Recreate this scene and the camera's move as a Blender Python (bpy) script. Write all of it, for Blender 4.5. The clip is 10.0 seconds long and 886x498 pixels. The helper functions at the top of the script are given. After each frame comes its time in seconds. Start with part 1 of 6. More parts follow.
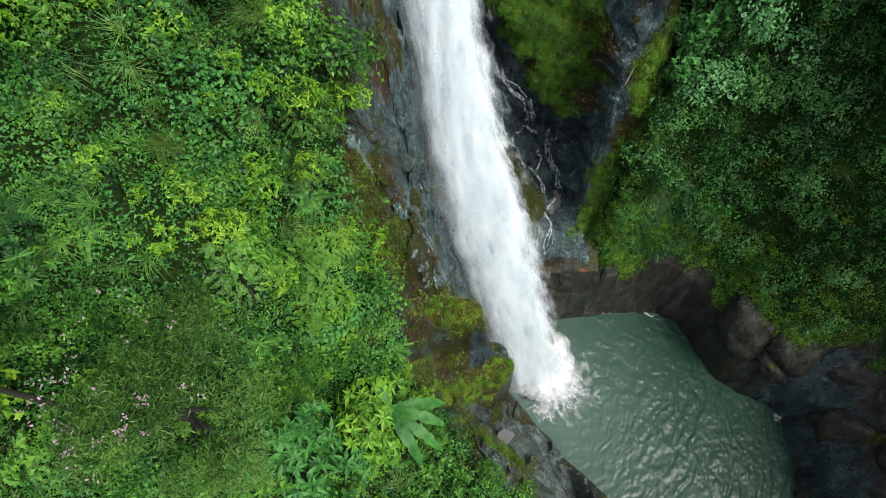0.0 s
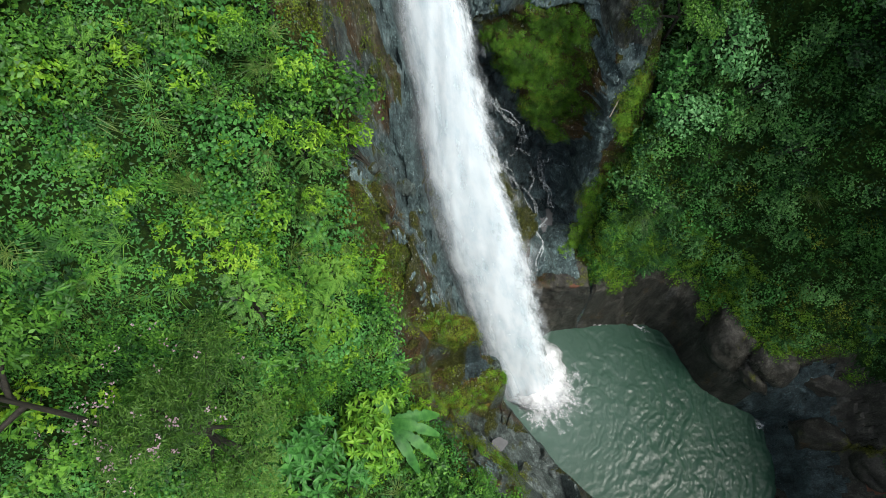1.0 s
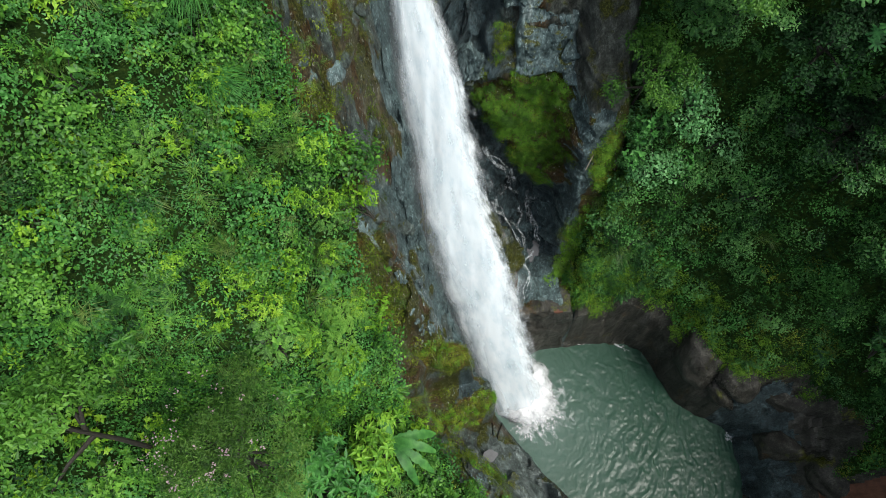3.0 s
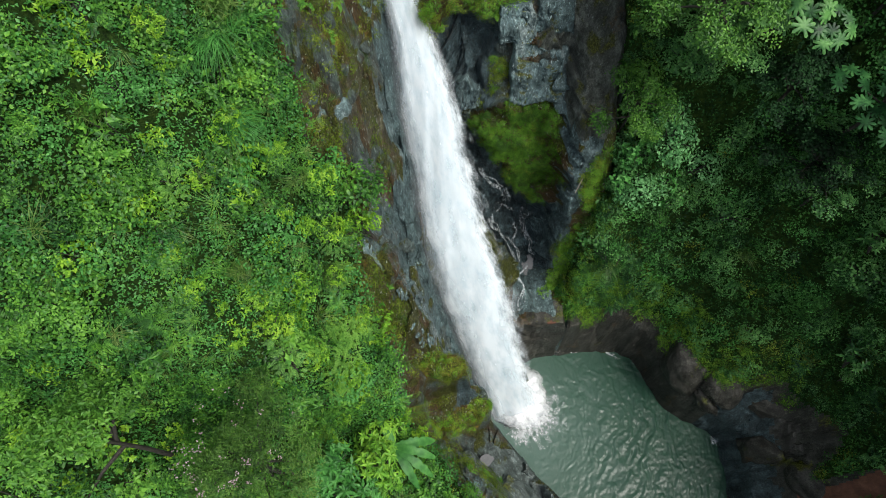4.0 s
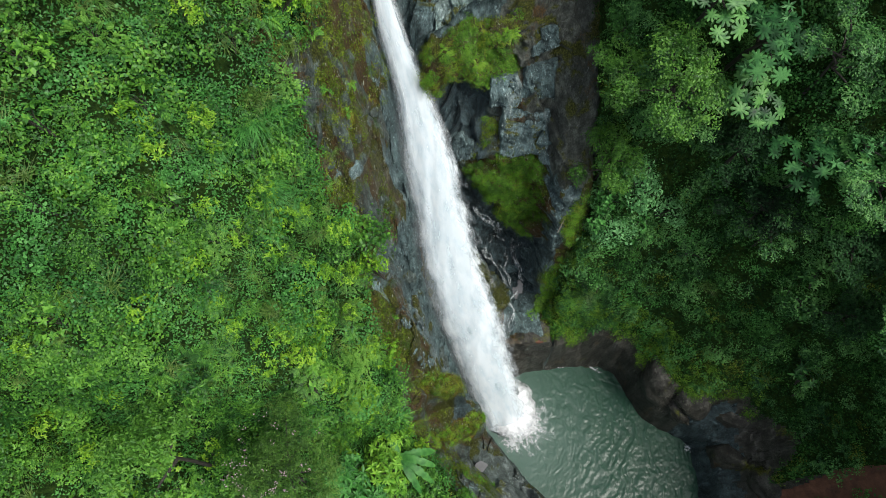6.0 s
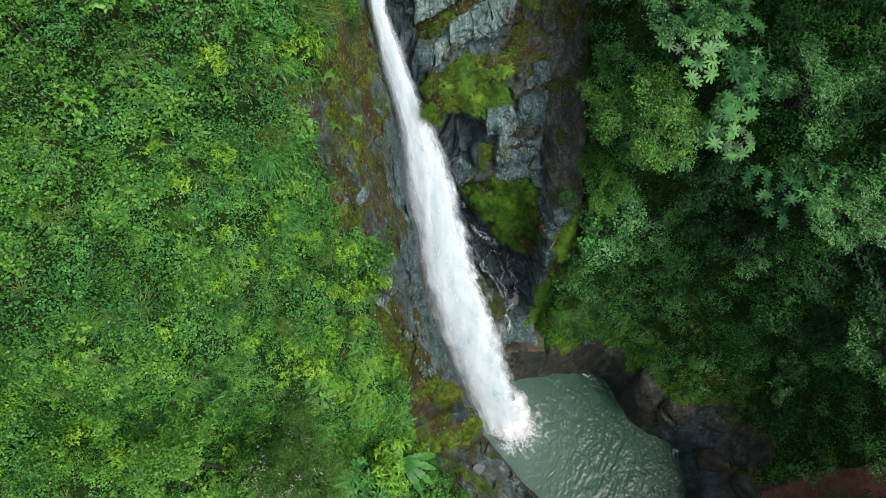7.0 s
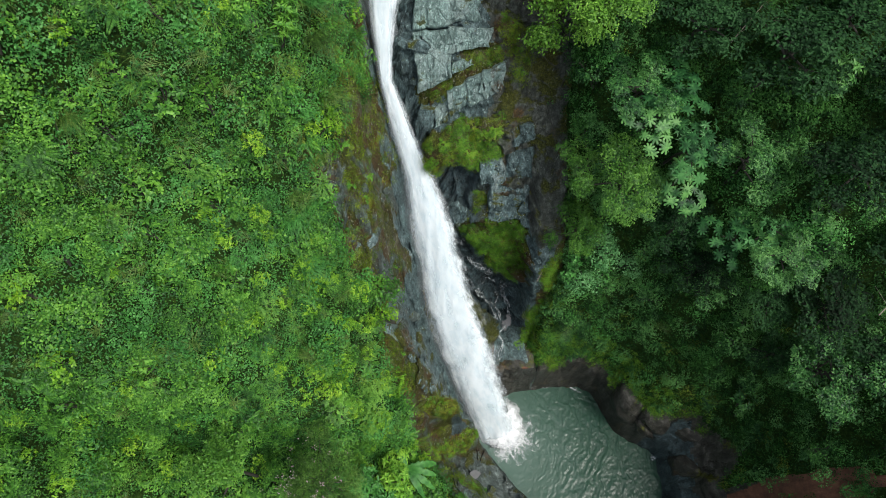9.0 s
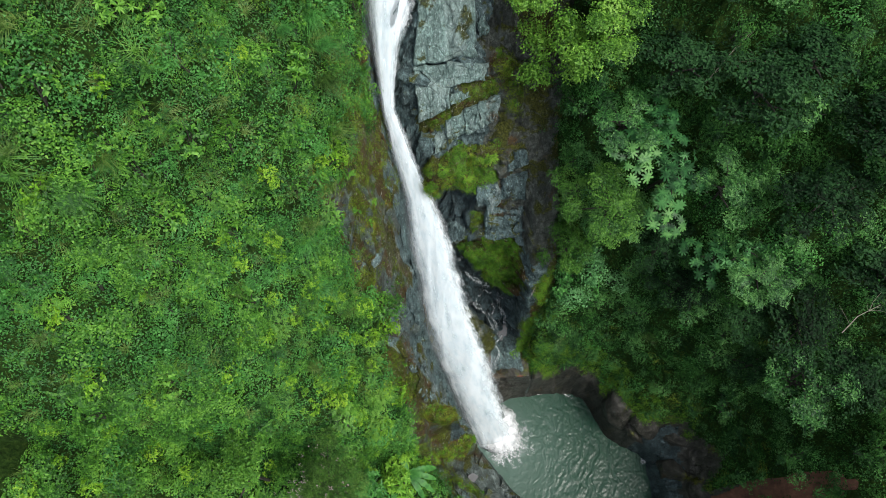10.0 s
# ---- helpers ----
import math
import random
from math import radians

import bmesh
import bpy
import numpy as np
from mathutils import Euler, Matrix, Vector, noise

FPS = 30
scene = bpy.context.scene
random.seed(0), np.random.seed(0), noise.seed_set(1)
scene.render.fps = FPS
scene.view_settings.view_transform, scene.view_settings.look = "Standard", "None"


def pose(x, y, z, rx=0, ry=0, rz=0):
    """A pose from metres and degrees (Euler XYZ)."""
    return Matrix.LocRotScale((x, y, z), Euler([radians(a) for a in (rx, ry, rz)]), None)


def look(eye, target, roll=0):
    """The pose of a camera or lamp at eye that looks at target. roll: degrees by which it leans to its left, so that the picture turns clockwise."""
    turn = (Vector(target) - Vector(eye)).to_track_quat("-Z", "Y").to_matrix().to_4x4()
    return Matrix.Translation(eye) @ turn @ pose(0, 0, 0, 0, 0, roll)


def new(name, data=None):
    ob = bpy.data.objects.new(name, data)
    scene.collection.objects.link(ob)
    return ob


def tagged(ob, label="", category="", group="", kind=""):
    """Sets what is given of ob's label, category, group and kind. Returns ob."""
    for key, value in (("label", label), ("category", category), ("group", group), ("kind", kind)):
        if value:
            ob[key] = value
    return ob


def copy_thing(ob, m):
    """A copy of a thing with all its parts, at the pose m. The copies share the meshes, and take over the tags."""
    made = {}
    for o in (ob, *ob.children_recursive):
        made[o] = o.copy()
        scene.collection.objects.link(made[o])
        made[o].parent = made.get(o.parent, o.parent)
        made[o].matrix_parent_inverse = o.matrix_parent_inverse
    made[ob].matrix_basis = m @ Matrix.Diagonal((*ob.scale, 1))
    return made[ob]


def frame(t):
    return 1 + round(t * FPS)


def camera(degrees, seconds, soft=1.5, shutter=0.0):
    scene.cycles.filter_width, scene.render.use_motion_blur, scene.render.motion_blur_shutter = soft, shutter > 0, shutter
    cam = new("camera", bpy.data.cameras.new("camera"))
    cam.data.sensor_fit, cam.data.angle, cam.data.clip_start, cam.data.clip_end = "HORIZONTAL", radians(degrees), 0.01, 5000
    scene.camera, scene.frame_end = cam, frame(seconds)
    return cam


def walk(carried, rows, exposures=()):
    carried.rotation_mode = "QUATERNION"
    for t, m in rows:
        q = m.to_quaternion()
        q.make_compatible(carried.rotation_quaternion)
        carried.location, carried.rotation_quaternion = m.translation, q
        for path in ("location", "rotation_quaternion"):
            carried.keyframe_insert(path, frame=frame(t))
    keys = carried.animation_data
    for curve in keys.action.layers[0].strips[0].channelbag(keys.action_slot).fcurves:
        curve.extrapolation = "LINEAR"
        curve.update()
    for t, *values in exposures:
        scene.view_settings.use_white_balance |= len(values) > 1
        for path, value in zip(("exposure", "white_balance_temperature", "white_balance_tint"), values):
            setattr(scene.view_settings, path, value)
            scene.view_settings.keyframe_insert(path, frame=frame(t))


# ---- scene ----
cam = camera(70.0, 10.0, soft=0.5)
# a drone that climbs almost straight up, looking steeply down: seconds, place in metres, small turns in degrees
PITCH = -66.0
ROWS = [
    (0.0, -0.007, -0.033, 28.386, -0.000, 0.009, 0.011),
    (0.5, 0.080, -0.001, 29.121, 0.044, 0.071, -0.024),
    (1.0, 0.138, 0.034, 29.853, 0.075, 0.081, -0.040),
    (1.5, 0.174, 0.067, 30.590, 0.096, 0.050, -0.041),
    (2.0, 0.192, 0.098, 31.337, 0.111, -0.008, -0.031),
    (2.5, 0.196, 0.124, 32.102, 0.121, -0.084, -0.012),
    (4.0, 0.169, 0.156, 34.543, 0.142, -0.333, 0.072),
    (4.5, 0.155, 0.150, 35.417, 0.151, -0.402, 0.102),
    (5.0, 0.143, 0.135, 36.323, 0.163, -0.457, 0.131),
    (5.5, 0.135, 0.112, 37.264, 0.178, -0.496, 0.158),
    (7.0, 0.136, 0.003, 40.281, 0.246, -0.515, 0.223),
    (7.5, 0.145, -0.040, 41.345, 0.275, -0.495, 0.240),
    (8.0, 0.158, -0.083, 42.432, 0.306, -0.470, 0.255),
    (8.5, 0.172, -0.122, 43.539, 0.338, -0.445, 0.270),
    (9.0, 0.187, -0.155, 44.659, 0.369, -0.427, 0.287),
    (9.5, 0.199, -0.176, 45.787, 0.398, -0.427, 0.307),
    (10.0, 0.206, -0.183, 46.914, 0.422, -0.454, 0.333),
]
walk(cam, [(t, pose(x, y, z, 90 + PITCH) @ pose(0, 0, 0, up, left, -turn)) for t, x, y, z, up, left, turn in ROWS])

# ---- daylight under a bright overcast sky ----
SUN_UP, SUN_ROUND = 60.0, 122.0      # degrees above the horizon; round from north to east
world = bpy.data.worlds.new("overcast_sky")
scene.world = world
world.use_nodes = True
sky_tree = world.node_tree
sky = sky_tree.nodes.new("ShaderNodeTexSky")
sky.sky_type, sky.sun_disc = "NISHITA", False
sky.sun_elevation, sky.sun_rotation = radians(SUN_UP), radians(SUN_ROUND)
sky.air_density, sky.dust_density, sky.ozone_density = 1.0, 3.0, 1.0
sky_grey = sky_tree.nodes.new("ShaderNodeHueSaturation")
sky_grey.inputs["Saturation"].default_value = 0.45
sky_tree.links.new(sky.outputs[0], sky_grey.inputs["Color"])
sky_tree.links.new(sky_grey.outputs[0], sky_tree.nodes["Background"].inputs[0])
sky_tree.nodes["Background"].inputs[1].default_value = 0.13
sun = new("sun", bpy.data.lights.new("sun", "SUN"))
sun.data.energy, sun.data.angle, sun.data.color = 1.5, radians(25), (1.0, 0.96, 0.9)
to_sun = Vector((math.sin(radians(SUN_ROUND)) * math.cos(radians(SUN_UP)), math.cos(radians(SUN_ROUND)) * math.cos(radians(SUN_UP)), math.sin(radians(SUN_UP))))
sun.matrix_world = look(to_sun * 200, (0, 0, 0))
scene.view_settings.exposure = 1.09

# ---- materials ----
def material(name):
    m = bpy.data.materials.new(name)
    m.use_nodes = True
    return m, m.node_tree.nodes, m.node_tree.links, m.node_tree.nodes["Principled BSDF"]


def ramp(nodes, links, source, stops):
    r = nodes.new("ShaderNodeValToRGB")
    while len(r.color_ramp.elements) < len(stops):
        r.color_ramp.elements.new(0.5)
    for e, (at, colour) in zip(r.color_ramp.elements, stops):
        e.position, e.color = at, (*colour, 1)
    links.new(source, r.inputs[0])
    return r.outputs[0]


def grain(nodes, links, where, scale, detail=6.0, rough=0.6, stretch=None):
    n = nodes.new("ShaderNodeTexNoise")
    n.inputs["Scale"].default_value, n.inputs["Detail"].default_value, n.inputs["Roughness"].default_value = scale, detail, rough
    if stretch:
        mp = nodes.new("ShaderNodeMapping")
        mp.inputs["Scale"].default_value = stretch
        links.new(where, mp.inputs[0])
        where = mp.outputs[0]
    links.new(where, n.inputs["Vector"])
    return n.outputs[0]


def mixed(nodes, links, factor, a, b, kind="MIX"):
    m = nodes.new("ShaderNodeMix")
    m.data_type, m.blend_type = "RGBA", kind
    for socket, value in ((m.inputs[0], factor), (m.inputs[6], a), (m.inputs[7], b)):
        if isinstance(value, bpy.types.NodeSocket):
            links.new(value, socket)
        elif isinstance(value, tuple):
            socket.default_value = (*value, 1)
        else:
            socket.default_value = value
    return m.outputs[2]


def sums(nodes, links, op, a, b, clamp=False):
    m = nodes.new("ShaderNodeMath")
    m.operation, m.use_clamp = op, clamp
    for socket, value in zip(m.inputs, (a, b)):
        if isinstance(value, bpy.types.NodeSocket):
            links.new(value, socket)
        else:
            socket.default_value = value
    return m.outputs[0]


def bumped(nodes, links, shader, height, strength, distance):
    b = nodes.new("ShaderNodeBump")
    b.inputs["Strength"].default_value, b.inputs["Distance"].default_value = strength, distance
    links.new(height, b.inputs["Height"])
    links.new(b.outputs[0], shader.inputs["Normal"])


def leaf_material(name, dark, mid, bright, patch=0.9, through_light=0.28, gloss=0.42, shine=0.22):
    """Leaves: each one its own shade, in patches of a metre or two that share a tone; some light comes through."""
    m, nodes, links, shader = material(name)
    island = nodes.new("ShaderNodeNewGeometry").outputs["Random Per Island"]
    place = nodes.new("ShaderNodeNewGeometry").outputs["Position"]
    thing = nodes.new("ShaderNodeObjectInfo").outputs["Random"]
    tone = grain(nodes, links, place, patch, 3.0, 0.55)
    shade = sums(nodes, links, "ADD", sums(nodes, links, "MULTIPLY", island, 0.30), sums(nodes, links, "MULTIPLY", tone, 0.84))
    shade = sums(nodes, links, "ADD", shade, sums(nodes, links, "MULTIPLY", sums(nodes, links, "SUBTRACT", thing, 0.5), 0.25))
    # mottle in the tone imitates self-shadow between leaf clumps
    clot = grain(nodes, links, place, 4.5, 2.0, 0.5)
    shade = sums(nodes, links, "ADD", shade, sums(nodes, links, "MULTIPLY", sums(nodes, links, "SUBTRACT", clot, 0.48), 0.95))
    wide = grain(nodes, links, place, 0.28, 2.0, 0.5)
    shade = sums(nodes, links, "ADD", shade, sums(nodes, links, "MULTIPLY", sums(nodes, links, "SUBTRACT", wide, 0.5), 0.4))
    colour = ramp(nodes, links, shade, [(0.30, dark), (0.56, mid), (0.84, bright)])
    links.new(colour, shader.inputs["Base Color"])
    shader.inputs["Roughness"].default_value = gloss
    shader.inputs["Specular IOR Level"].default_value = shine
    lit = nodes.new("ShaderNodeBsdfTranslucent")
    links.new(colour, lit.inputs[0])
    blend = nodes.new("ShaderNodeMixShader")
    blend.inputs[0].default_value = through_light
    links.new(shader.outputs[0], blend.inputs[1])
    links.new(lit.outputs[0], blend.inputs[2])
    links.new(blend.outputs[0], nodes["Material Output"].inputs[0])
    return m


LEAF_MID = leaf_material("fresh_green_leaves", (0.020, 0.076, 0.013), (0.062, 0.195, 0.024), (0.148, 0.345, 0.042))
LEAF_LIME = leaf_material("lime_leaves", (0.050, 0.140, 0.009), (0.125, 0.30, 0.018), (0.26, 0.45, 0.038))
LEAF_BLUE = leaf_material("cool_green_leaves", (0.016, 0.069, 0.016), (0.044, 0.172, 0.032), (0.095, 0.30, 0.063))
# darker copy of the leaf greens, with shade put into the colour
LEAF_SHADED = leaf_material("shade_darkened_leaves", (0.005, 0.025, 0.006), (0.02, 0.08, 0.015), (0.055, 0.17, 0.03), gloss=0.6, shine=0.14)
LEAF_TREE = leaf_material("tree_leaves", (0.007, 0.035, 0.011), (0.036, 0.128, 0.030), (0.11, 0.275, 0.068))
# dark partly by species, partly by shade put into the leaf colour
LEAF_DEEP_SHADE = leaf_material("shade_darkened_tree_leaves", (0.0025, 0.009, 0.003), (0.008, 0.032, 0.010), (0.028, 0.085, 0.026), gloss=0.65, shine=0.1)
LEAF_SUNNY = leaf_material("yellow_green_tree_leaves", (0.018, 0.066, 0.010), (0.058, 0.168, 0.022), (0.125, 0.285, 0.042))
# brighter copy of the yellow-green leaves, daylight put into the colour
LEAF_TOP = leaf_material("sunlit_tree_leaves", (0.032, 0.098, 0.012), (0.098, 0.245, 0.026), (0.20, 0.39, 0.052))
LEAF_PALE = leaf_material("pale_tree_leaves", (0.025, 0.10, 0.028), (0.075, 0.23, 0.07), (0.16, 0.38, 0.14))
LEAF_GRASS = leaf_material("grass_blades", (0.025, 0.065, 0.012), (0.07, 0.15, 0.025), (0.16, 0.25, 0.06))
LEAF_DRY = leaf_material("dry_rusty_stalks", (0.04, 0.03, 0.008), (0.11, 0.075, 0.018), (0.22, 0.16, 0.04))
LEAF_BANANA = leaf_material("banana_leaf", (0.018, 0.085, 0.016), (0.038, 0.145, 0.028), (0.075, 0.22, 0.045), through_light=0.15, gloss=0.5)
LEAF_MOSS = leaf_material("moss_and_small_ferns", (0.034, 0.062, 0.006), (0.108, 0.165, 0.014), (0.22, 0.29, 0.030))
LEAF_LEDGE = leaf_material("ledge_plant_leaves", (0.030, 0.085, 0.008), (0.088, 0.22, 0.017), (0.175, 0.36, 0.032))
LEAF_MOSSY = leaf_material("bright_cliff_leaves", (0.024, 0.074, 0.006), (0.076, 0.19, 0.014), (0.18, 0.33, 0.028))
LEAF_FRESH = leaf_material("fresh_lime_green_leaves", (0.050, 0.150, 0.015), (0.115, 0.30, 0.028), (0.22, 0.43, 0.045))
LEAF_UMBRELLA = leaf_material("umbrella_tree_leaves", (0.006, 0.032, 0.009), (0.020, 0.088, 0.024), (0.055, 0.175, 0.046), gloss=0.6, shine=0.12)
LEAF_FERNY = leaf_material("light_feathery_leaves", (0.038, 0.118, 0.017), (0.083, 0.228, 0.030), (0.16, 0.34, 0.05))
LEAF_FEATHER = leaf_material("feathery_leaves", (0.018, 0.055, 0.008), (0.056, 0.14, 0.02), (0.135, 0.26, 0.048))
FLOWER = leaf_material("dull_pink_flowers", (0.17, 0.12, 0.13), (0.30, 0.22, 0.24), (0.42, 0.33, 0.35))


def bark_material():
    m, nodes, links, shader = material("grey_brown_bark")
    where = nodes.new("ShaderNodeTexCoord").outputs["Object"]
    g = grain(nodes, links, where, 6.0, stretch=(4, 4, 0.7))
    links.new(ramp(nodes, links, g, [(0.3, (0.010, 0.010, 0.007)), (0.7, (0.042, 0.038, 0.028))]), shader.inputs["Base Color"])
    shader.inputs["Roughness"].default_value = 0.85
    bumped(nodes, links, shader, g, 0.5, 0.03)
    return m


BARK = bark_material()


def rock_material(name, dark, mid, pale, pale_share, moss_share, rust_share, wet, seed=(0, 0, 0), relief_strength=1.0, flecks=0.63, crack_scale=0.9, crack_dark=0.0):
    """Layered rock: pale scoured patches, a film of olive moss and rusty algae, pale flecks and painted glints, wet
    gloss.
    """
    m, nodes, links, shader = material(name)
    shift = nodes.new("ShaderNodeVectorMath")
    shift.inputs[1].default_value = seed
    geometry = nodes.new("ShaderNodeNewGeometry")
    links.new(geometry.outputs["Position"], shift.inputs[0])
    drawn = nodes.new("ShaderNodeMapping")     # the rock's beds stand steep: its grain is drawn out in height
    drawn.inputs["Scale"].default_value = (1.0, 1.0, 0.4)
    links.new(shift.outputs[0], drawn.inputs[0])
    where = drawn.outputs[0]
    large = grain(nodes, links, where, 0.45, 5.0, 0.6)
    middle = grain(nodes, links, where, 2.6, 9.0, 0.7, stretch=(1.0, 0.8, 1.0))
    fine = grain(nodes, links, where, 19.0, 6.0, 0.75)
    grit = grain(nodes, links, where, 9.0, 8.0, 0.85, stretch=(1.0, 0.55, 1.0))
    tone = sums(nodes, links, "ADD", sums(nodes, links, "MULTIPLY", middle, 0.4), sums(nodes, links, "ADD", sums(nodes, links, "MULTIPLY", fine, 0.3), sums(nodes, links, "MULTIPLY", grit, 0.3)))
    colour = ramp(nodes, links, tone, [(0.42, dark), (0.50, mid), (0.59, tuple(2.6 * c for c in mid))])
    bare = sums(nodes, links, "ADD", large, sums(nodes, links, "MULTIPLY", sums(nodes, links, "SUBTRACT", middle, 0.5), 0.55))
    bare = ramp(nodes, links, bare, [(0.70 - 0.4 * pale_share, (0, 0, 0)), (0.80 - 0.4 * pale_share, (1, 1, 1))])
    colour = mixed(nodes, links, bare, colour, ramp(nodes, links, tone, [(0.40, tuple(0.35 * c for c in pale)), (0.60, pale)]))
    rust = sums(nodes, links, "ADD", grain(nodes, links, where, 0.6, 7.0, 0.65), sums(nodes, links, "MULTIPLY", sums(nodes, links, "SUBTRACT", fine, 0.5), 0.25))
    rust = ramp(nodes, links, rust, [(0.66 - rust_share * 0.35, (0, 0, 0)), (0.73 - rust_share * 0.35, (0.9, 0.9, 0.9))])
    colour = mixed(nodes, links, rust, colour, ramp(nodes, links, fine, [(0.38, (0.016, 0.010, 0.004)), (0.60, (0.10, 0.058, 0.018))]))
    lean = nodes.new("ShaderNodeSeparateXYZ")
    links.new(geometry.outputs["Normal"], lean.inputs[0])
    growth = sums(nodes, links, "ADD", grain(nodes, links, where, 0.75, 8.0, 0.66), sums(nodes, links, "MULTIPLY", lean.outputs[2], 0.14))
    moss = ramp(nodes, links, growth, [(0.76 - moss_share * 0.35, (0, 0, 0)), (0.81 - moss_share * 0.35, (0.95, 0.95, 0.95))])
    colour = mixed(nodes, links, moss, colour, ramp(nodes, links, fine, [(0.38, (0.010, 0.016, 0.002)), (0.50, (0.042, 0.050, 0.008)), (0.62, (0.115, 0.122, 0.02))]))
    # pale flecks: lichen on the slabs, wet glints painted on the dark rock
    fleck = grain(nodes, links, where, 10.0, 5.0, 0.8, stretch=(1.0, 0.6, 1.0))
    colour = mixed(nodes, links, ramp(nodes, links, fleck, [(flecks, (0, 0, 0)), (flecks + 0.05, (0.85, 0.85, 0.85))]), colour, tuple(min(0.6, 1.6 * c) for c in pale))
    gloss = ramp(nodes, links, large, [(0.35, (wet, wet, wet)), (0.7, (0.7, 0.7, 0.7))])
    links.new(gloss, shader.inputs["Roughness"])
    shader.inputs["Specular IOR Level"].default_value = 0.22
    cracks = nodes.new("ShaderNodeTexVoronoi")
    cracks.feature = "DISTANCE_TO_EDGE"
    cracks.inputs["Scale"].default_value = crack_scale
    bent = nodes.new("ShaderNodeMix")
    bent.data_type = "VECTOR"
    bent.inputs[0].default_value = 0.25
    links.new(where, bent.inputs[4])
    warp = nodes.new("ShaderNodeTexNoise")
    warp.inputs["Scale"].default_value = 1.3
    links.new(where, warp.inputs["Vector"])
    links.new(warp.outputs[1], bent.inputs[5])
    links.new(bent.outputs[1], cracks.inputs["Vector"])
    split = ramp(nodes, links, cracks.outputs[0], [(0.0, (0, 0, 0)), (0.05, (1, 1, 1))])
    # colour darkened along the crack lines
    crack_tone = ramp(nodes, links, cracks.outputs[0], [(0.0, (crack_dark, crack_dark, crack_dark)), (0.03, (0, 0, 0))])
    links.new(mixed(nodes, links, crack_tone, colour, tuple(0.5 * c for c in dark)), shader.inputs["Base Color"])
    relief = sums(nodes, links, "ADD", middle, sums(nodes, links, "ADD", sums(nodes, links, "MULTIPLY", fine, 0.35), sums(nodes, links, "ADD", sums(nodes, links, "MULTIPLY", grit, 0.3), sums(nodes, links, "MULTIPLY", split, 0.2))))
    bumped(nodes, links, shader, relief, relief_strength, 0.3)
    return m


ROCK = rock_material("wet_dark_cliff_rock", (0.016, 0.022, 0.021), (0.062, 0.083, 0.076), (0.25, 0.30, 0.29), 0.14, 0.55, 0.36, 0.3, flecks=0.605)
ROCK_PALE = rock_material("blue_grey_slab_rock", (0.085, 0.135, 0.124), (0.150, 0.225, 0.208), (0.31, 0.42, 0.395), 0.56, 0.34, 0.08, 0.45, (13, 5, 2), 0.9, 0.58, 1.9, 0.4)
ROCK_LICHEN = rock_material("grey_lichened_rock", (0.031, 0.050, 0.050), (0.066, 0.100, 0.100), (0.23, 0.29, 0.285), 0.28, 0.36, 0.12, 0.4, (23, 15, 2), 0.45, 0.58, 0.9, 0.3)
# wet rock; in the hollow and recess its black also carries their shade
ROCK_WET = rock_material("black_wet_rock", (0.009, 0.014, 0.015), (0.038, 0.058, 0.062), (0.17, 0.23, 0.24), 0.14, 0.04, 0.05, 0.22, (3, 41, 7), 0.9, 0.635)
ROCK_BLUE = rock_material("blue_black_wet_rock", (0.015, 0.026, 0.027), (0.060, 0.092, 0.093), (0.21, 0.28, 0.28), 0.25, 0.16, 0.08, 0.25, (17, 23, 5), 0.8, 0.585)
ROCK_OLIVE = rock_material("mossy_brown_rock", (0.022, 0.022, 0.013), (0.064, 0.060, 0.036), (0.27, 0.29, 0.26), 0.12, 0.70, 0.62, 0.5, (5, 27, 9), 1.0, 0.59)
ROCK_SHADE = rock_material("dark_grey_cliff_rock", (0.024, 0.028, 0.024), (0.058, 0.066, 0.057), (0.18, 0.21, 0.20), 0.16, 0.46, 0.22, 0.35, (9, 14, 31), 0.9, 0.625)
ROCK_SHORE = rock_material("grey_banded_shore_rock", (0.021, 0.029, 0.027), (0.058, 0.075, 0.070), (0.21, 0.255, 0.245), 0.44, 0.30, 0.05, 0.3, (7, 3, 19), 0.5, 0.60)
ROCK_BROWN = rock_material("brown_shore_rock", (0.014, 0.014, 0.012), (0.031, 0.031, 0.026), (0.095, 0.098, 0.09), 0.16, 0.36, 0.12, 0.25, (31, 8, 4), 0.4, 0.70)


def soil_material():
    m, nodes, links, shader = material("dark_forest_soil")
    where = nodes.new("ShaderNodeNewGeometry").outputs["Position"]
    g = grain(nodes, links, where, 5.0, 9.0, 0.75)
    links.new(ramp(nodes, links, g, [(0.35, (0.005, 0.012, 0.0025)), (0.52, (0.015, 0.038, 0.006)), (0.68, (0.038, 0.066, 0.011))]), shader.inputs["Base Color"])
    shader.inputs["Roughness"].default_value = 0.95
    shader.inputs["Specular IOR Level"].default_value = 0.1
    bumped(nodes, links, shader, g, 0.8, 0.2)
    return m


SOIL = soil_material()


def red_soil_material():
    m, nodes, links, shader = material("bare_red_soil")
    where = nodes.new("ShaderNodeNewGeometry").outputs["Position"]
    g = grain(nodes, links, where, 1.6, 9.0, 0.7)
    links.new(ramp(nodes, links, g, [(0.3, (0.05, 0.022, 0.013)), (0.55, (0.13, 0.055, 0.032)), (0.75, (0.20, 0.10, 0.06))]), shader.inputs["Base Color"])
    shader.inputs["Roughness"].default_value = 0.9
    bumped(nodes, links, shader, g, 0.8, 0.15)
    return m


RED_SOIL = red_soil_material()


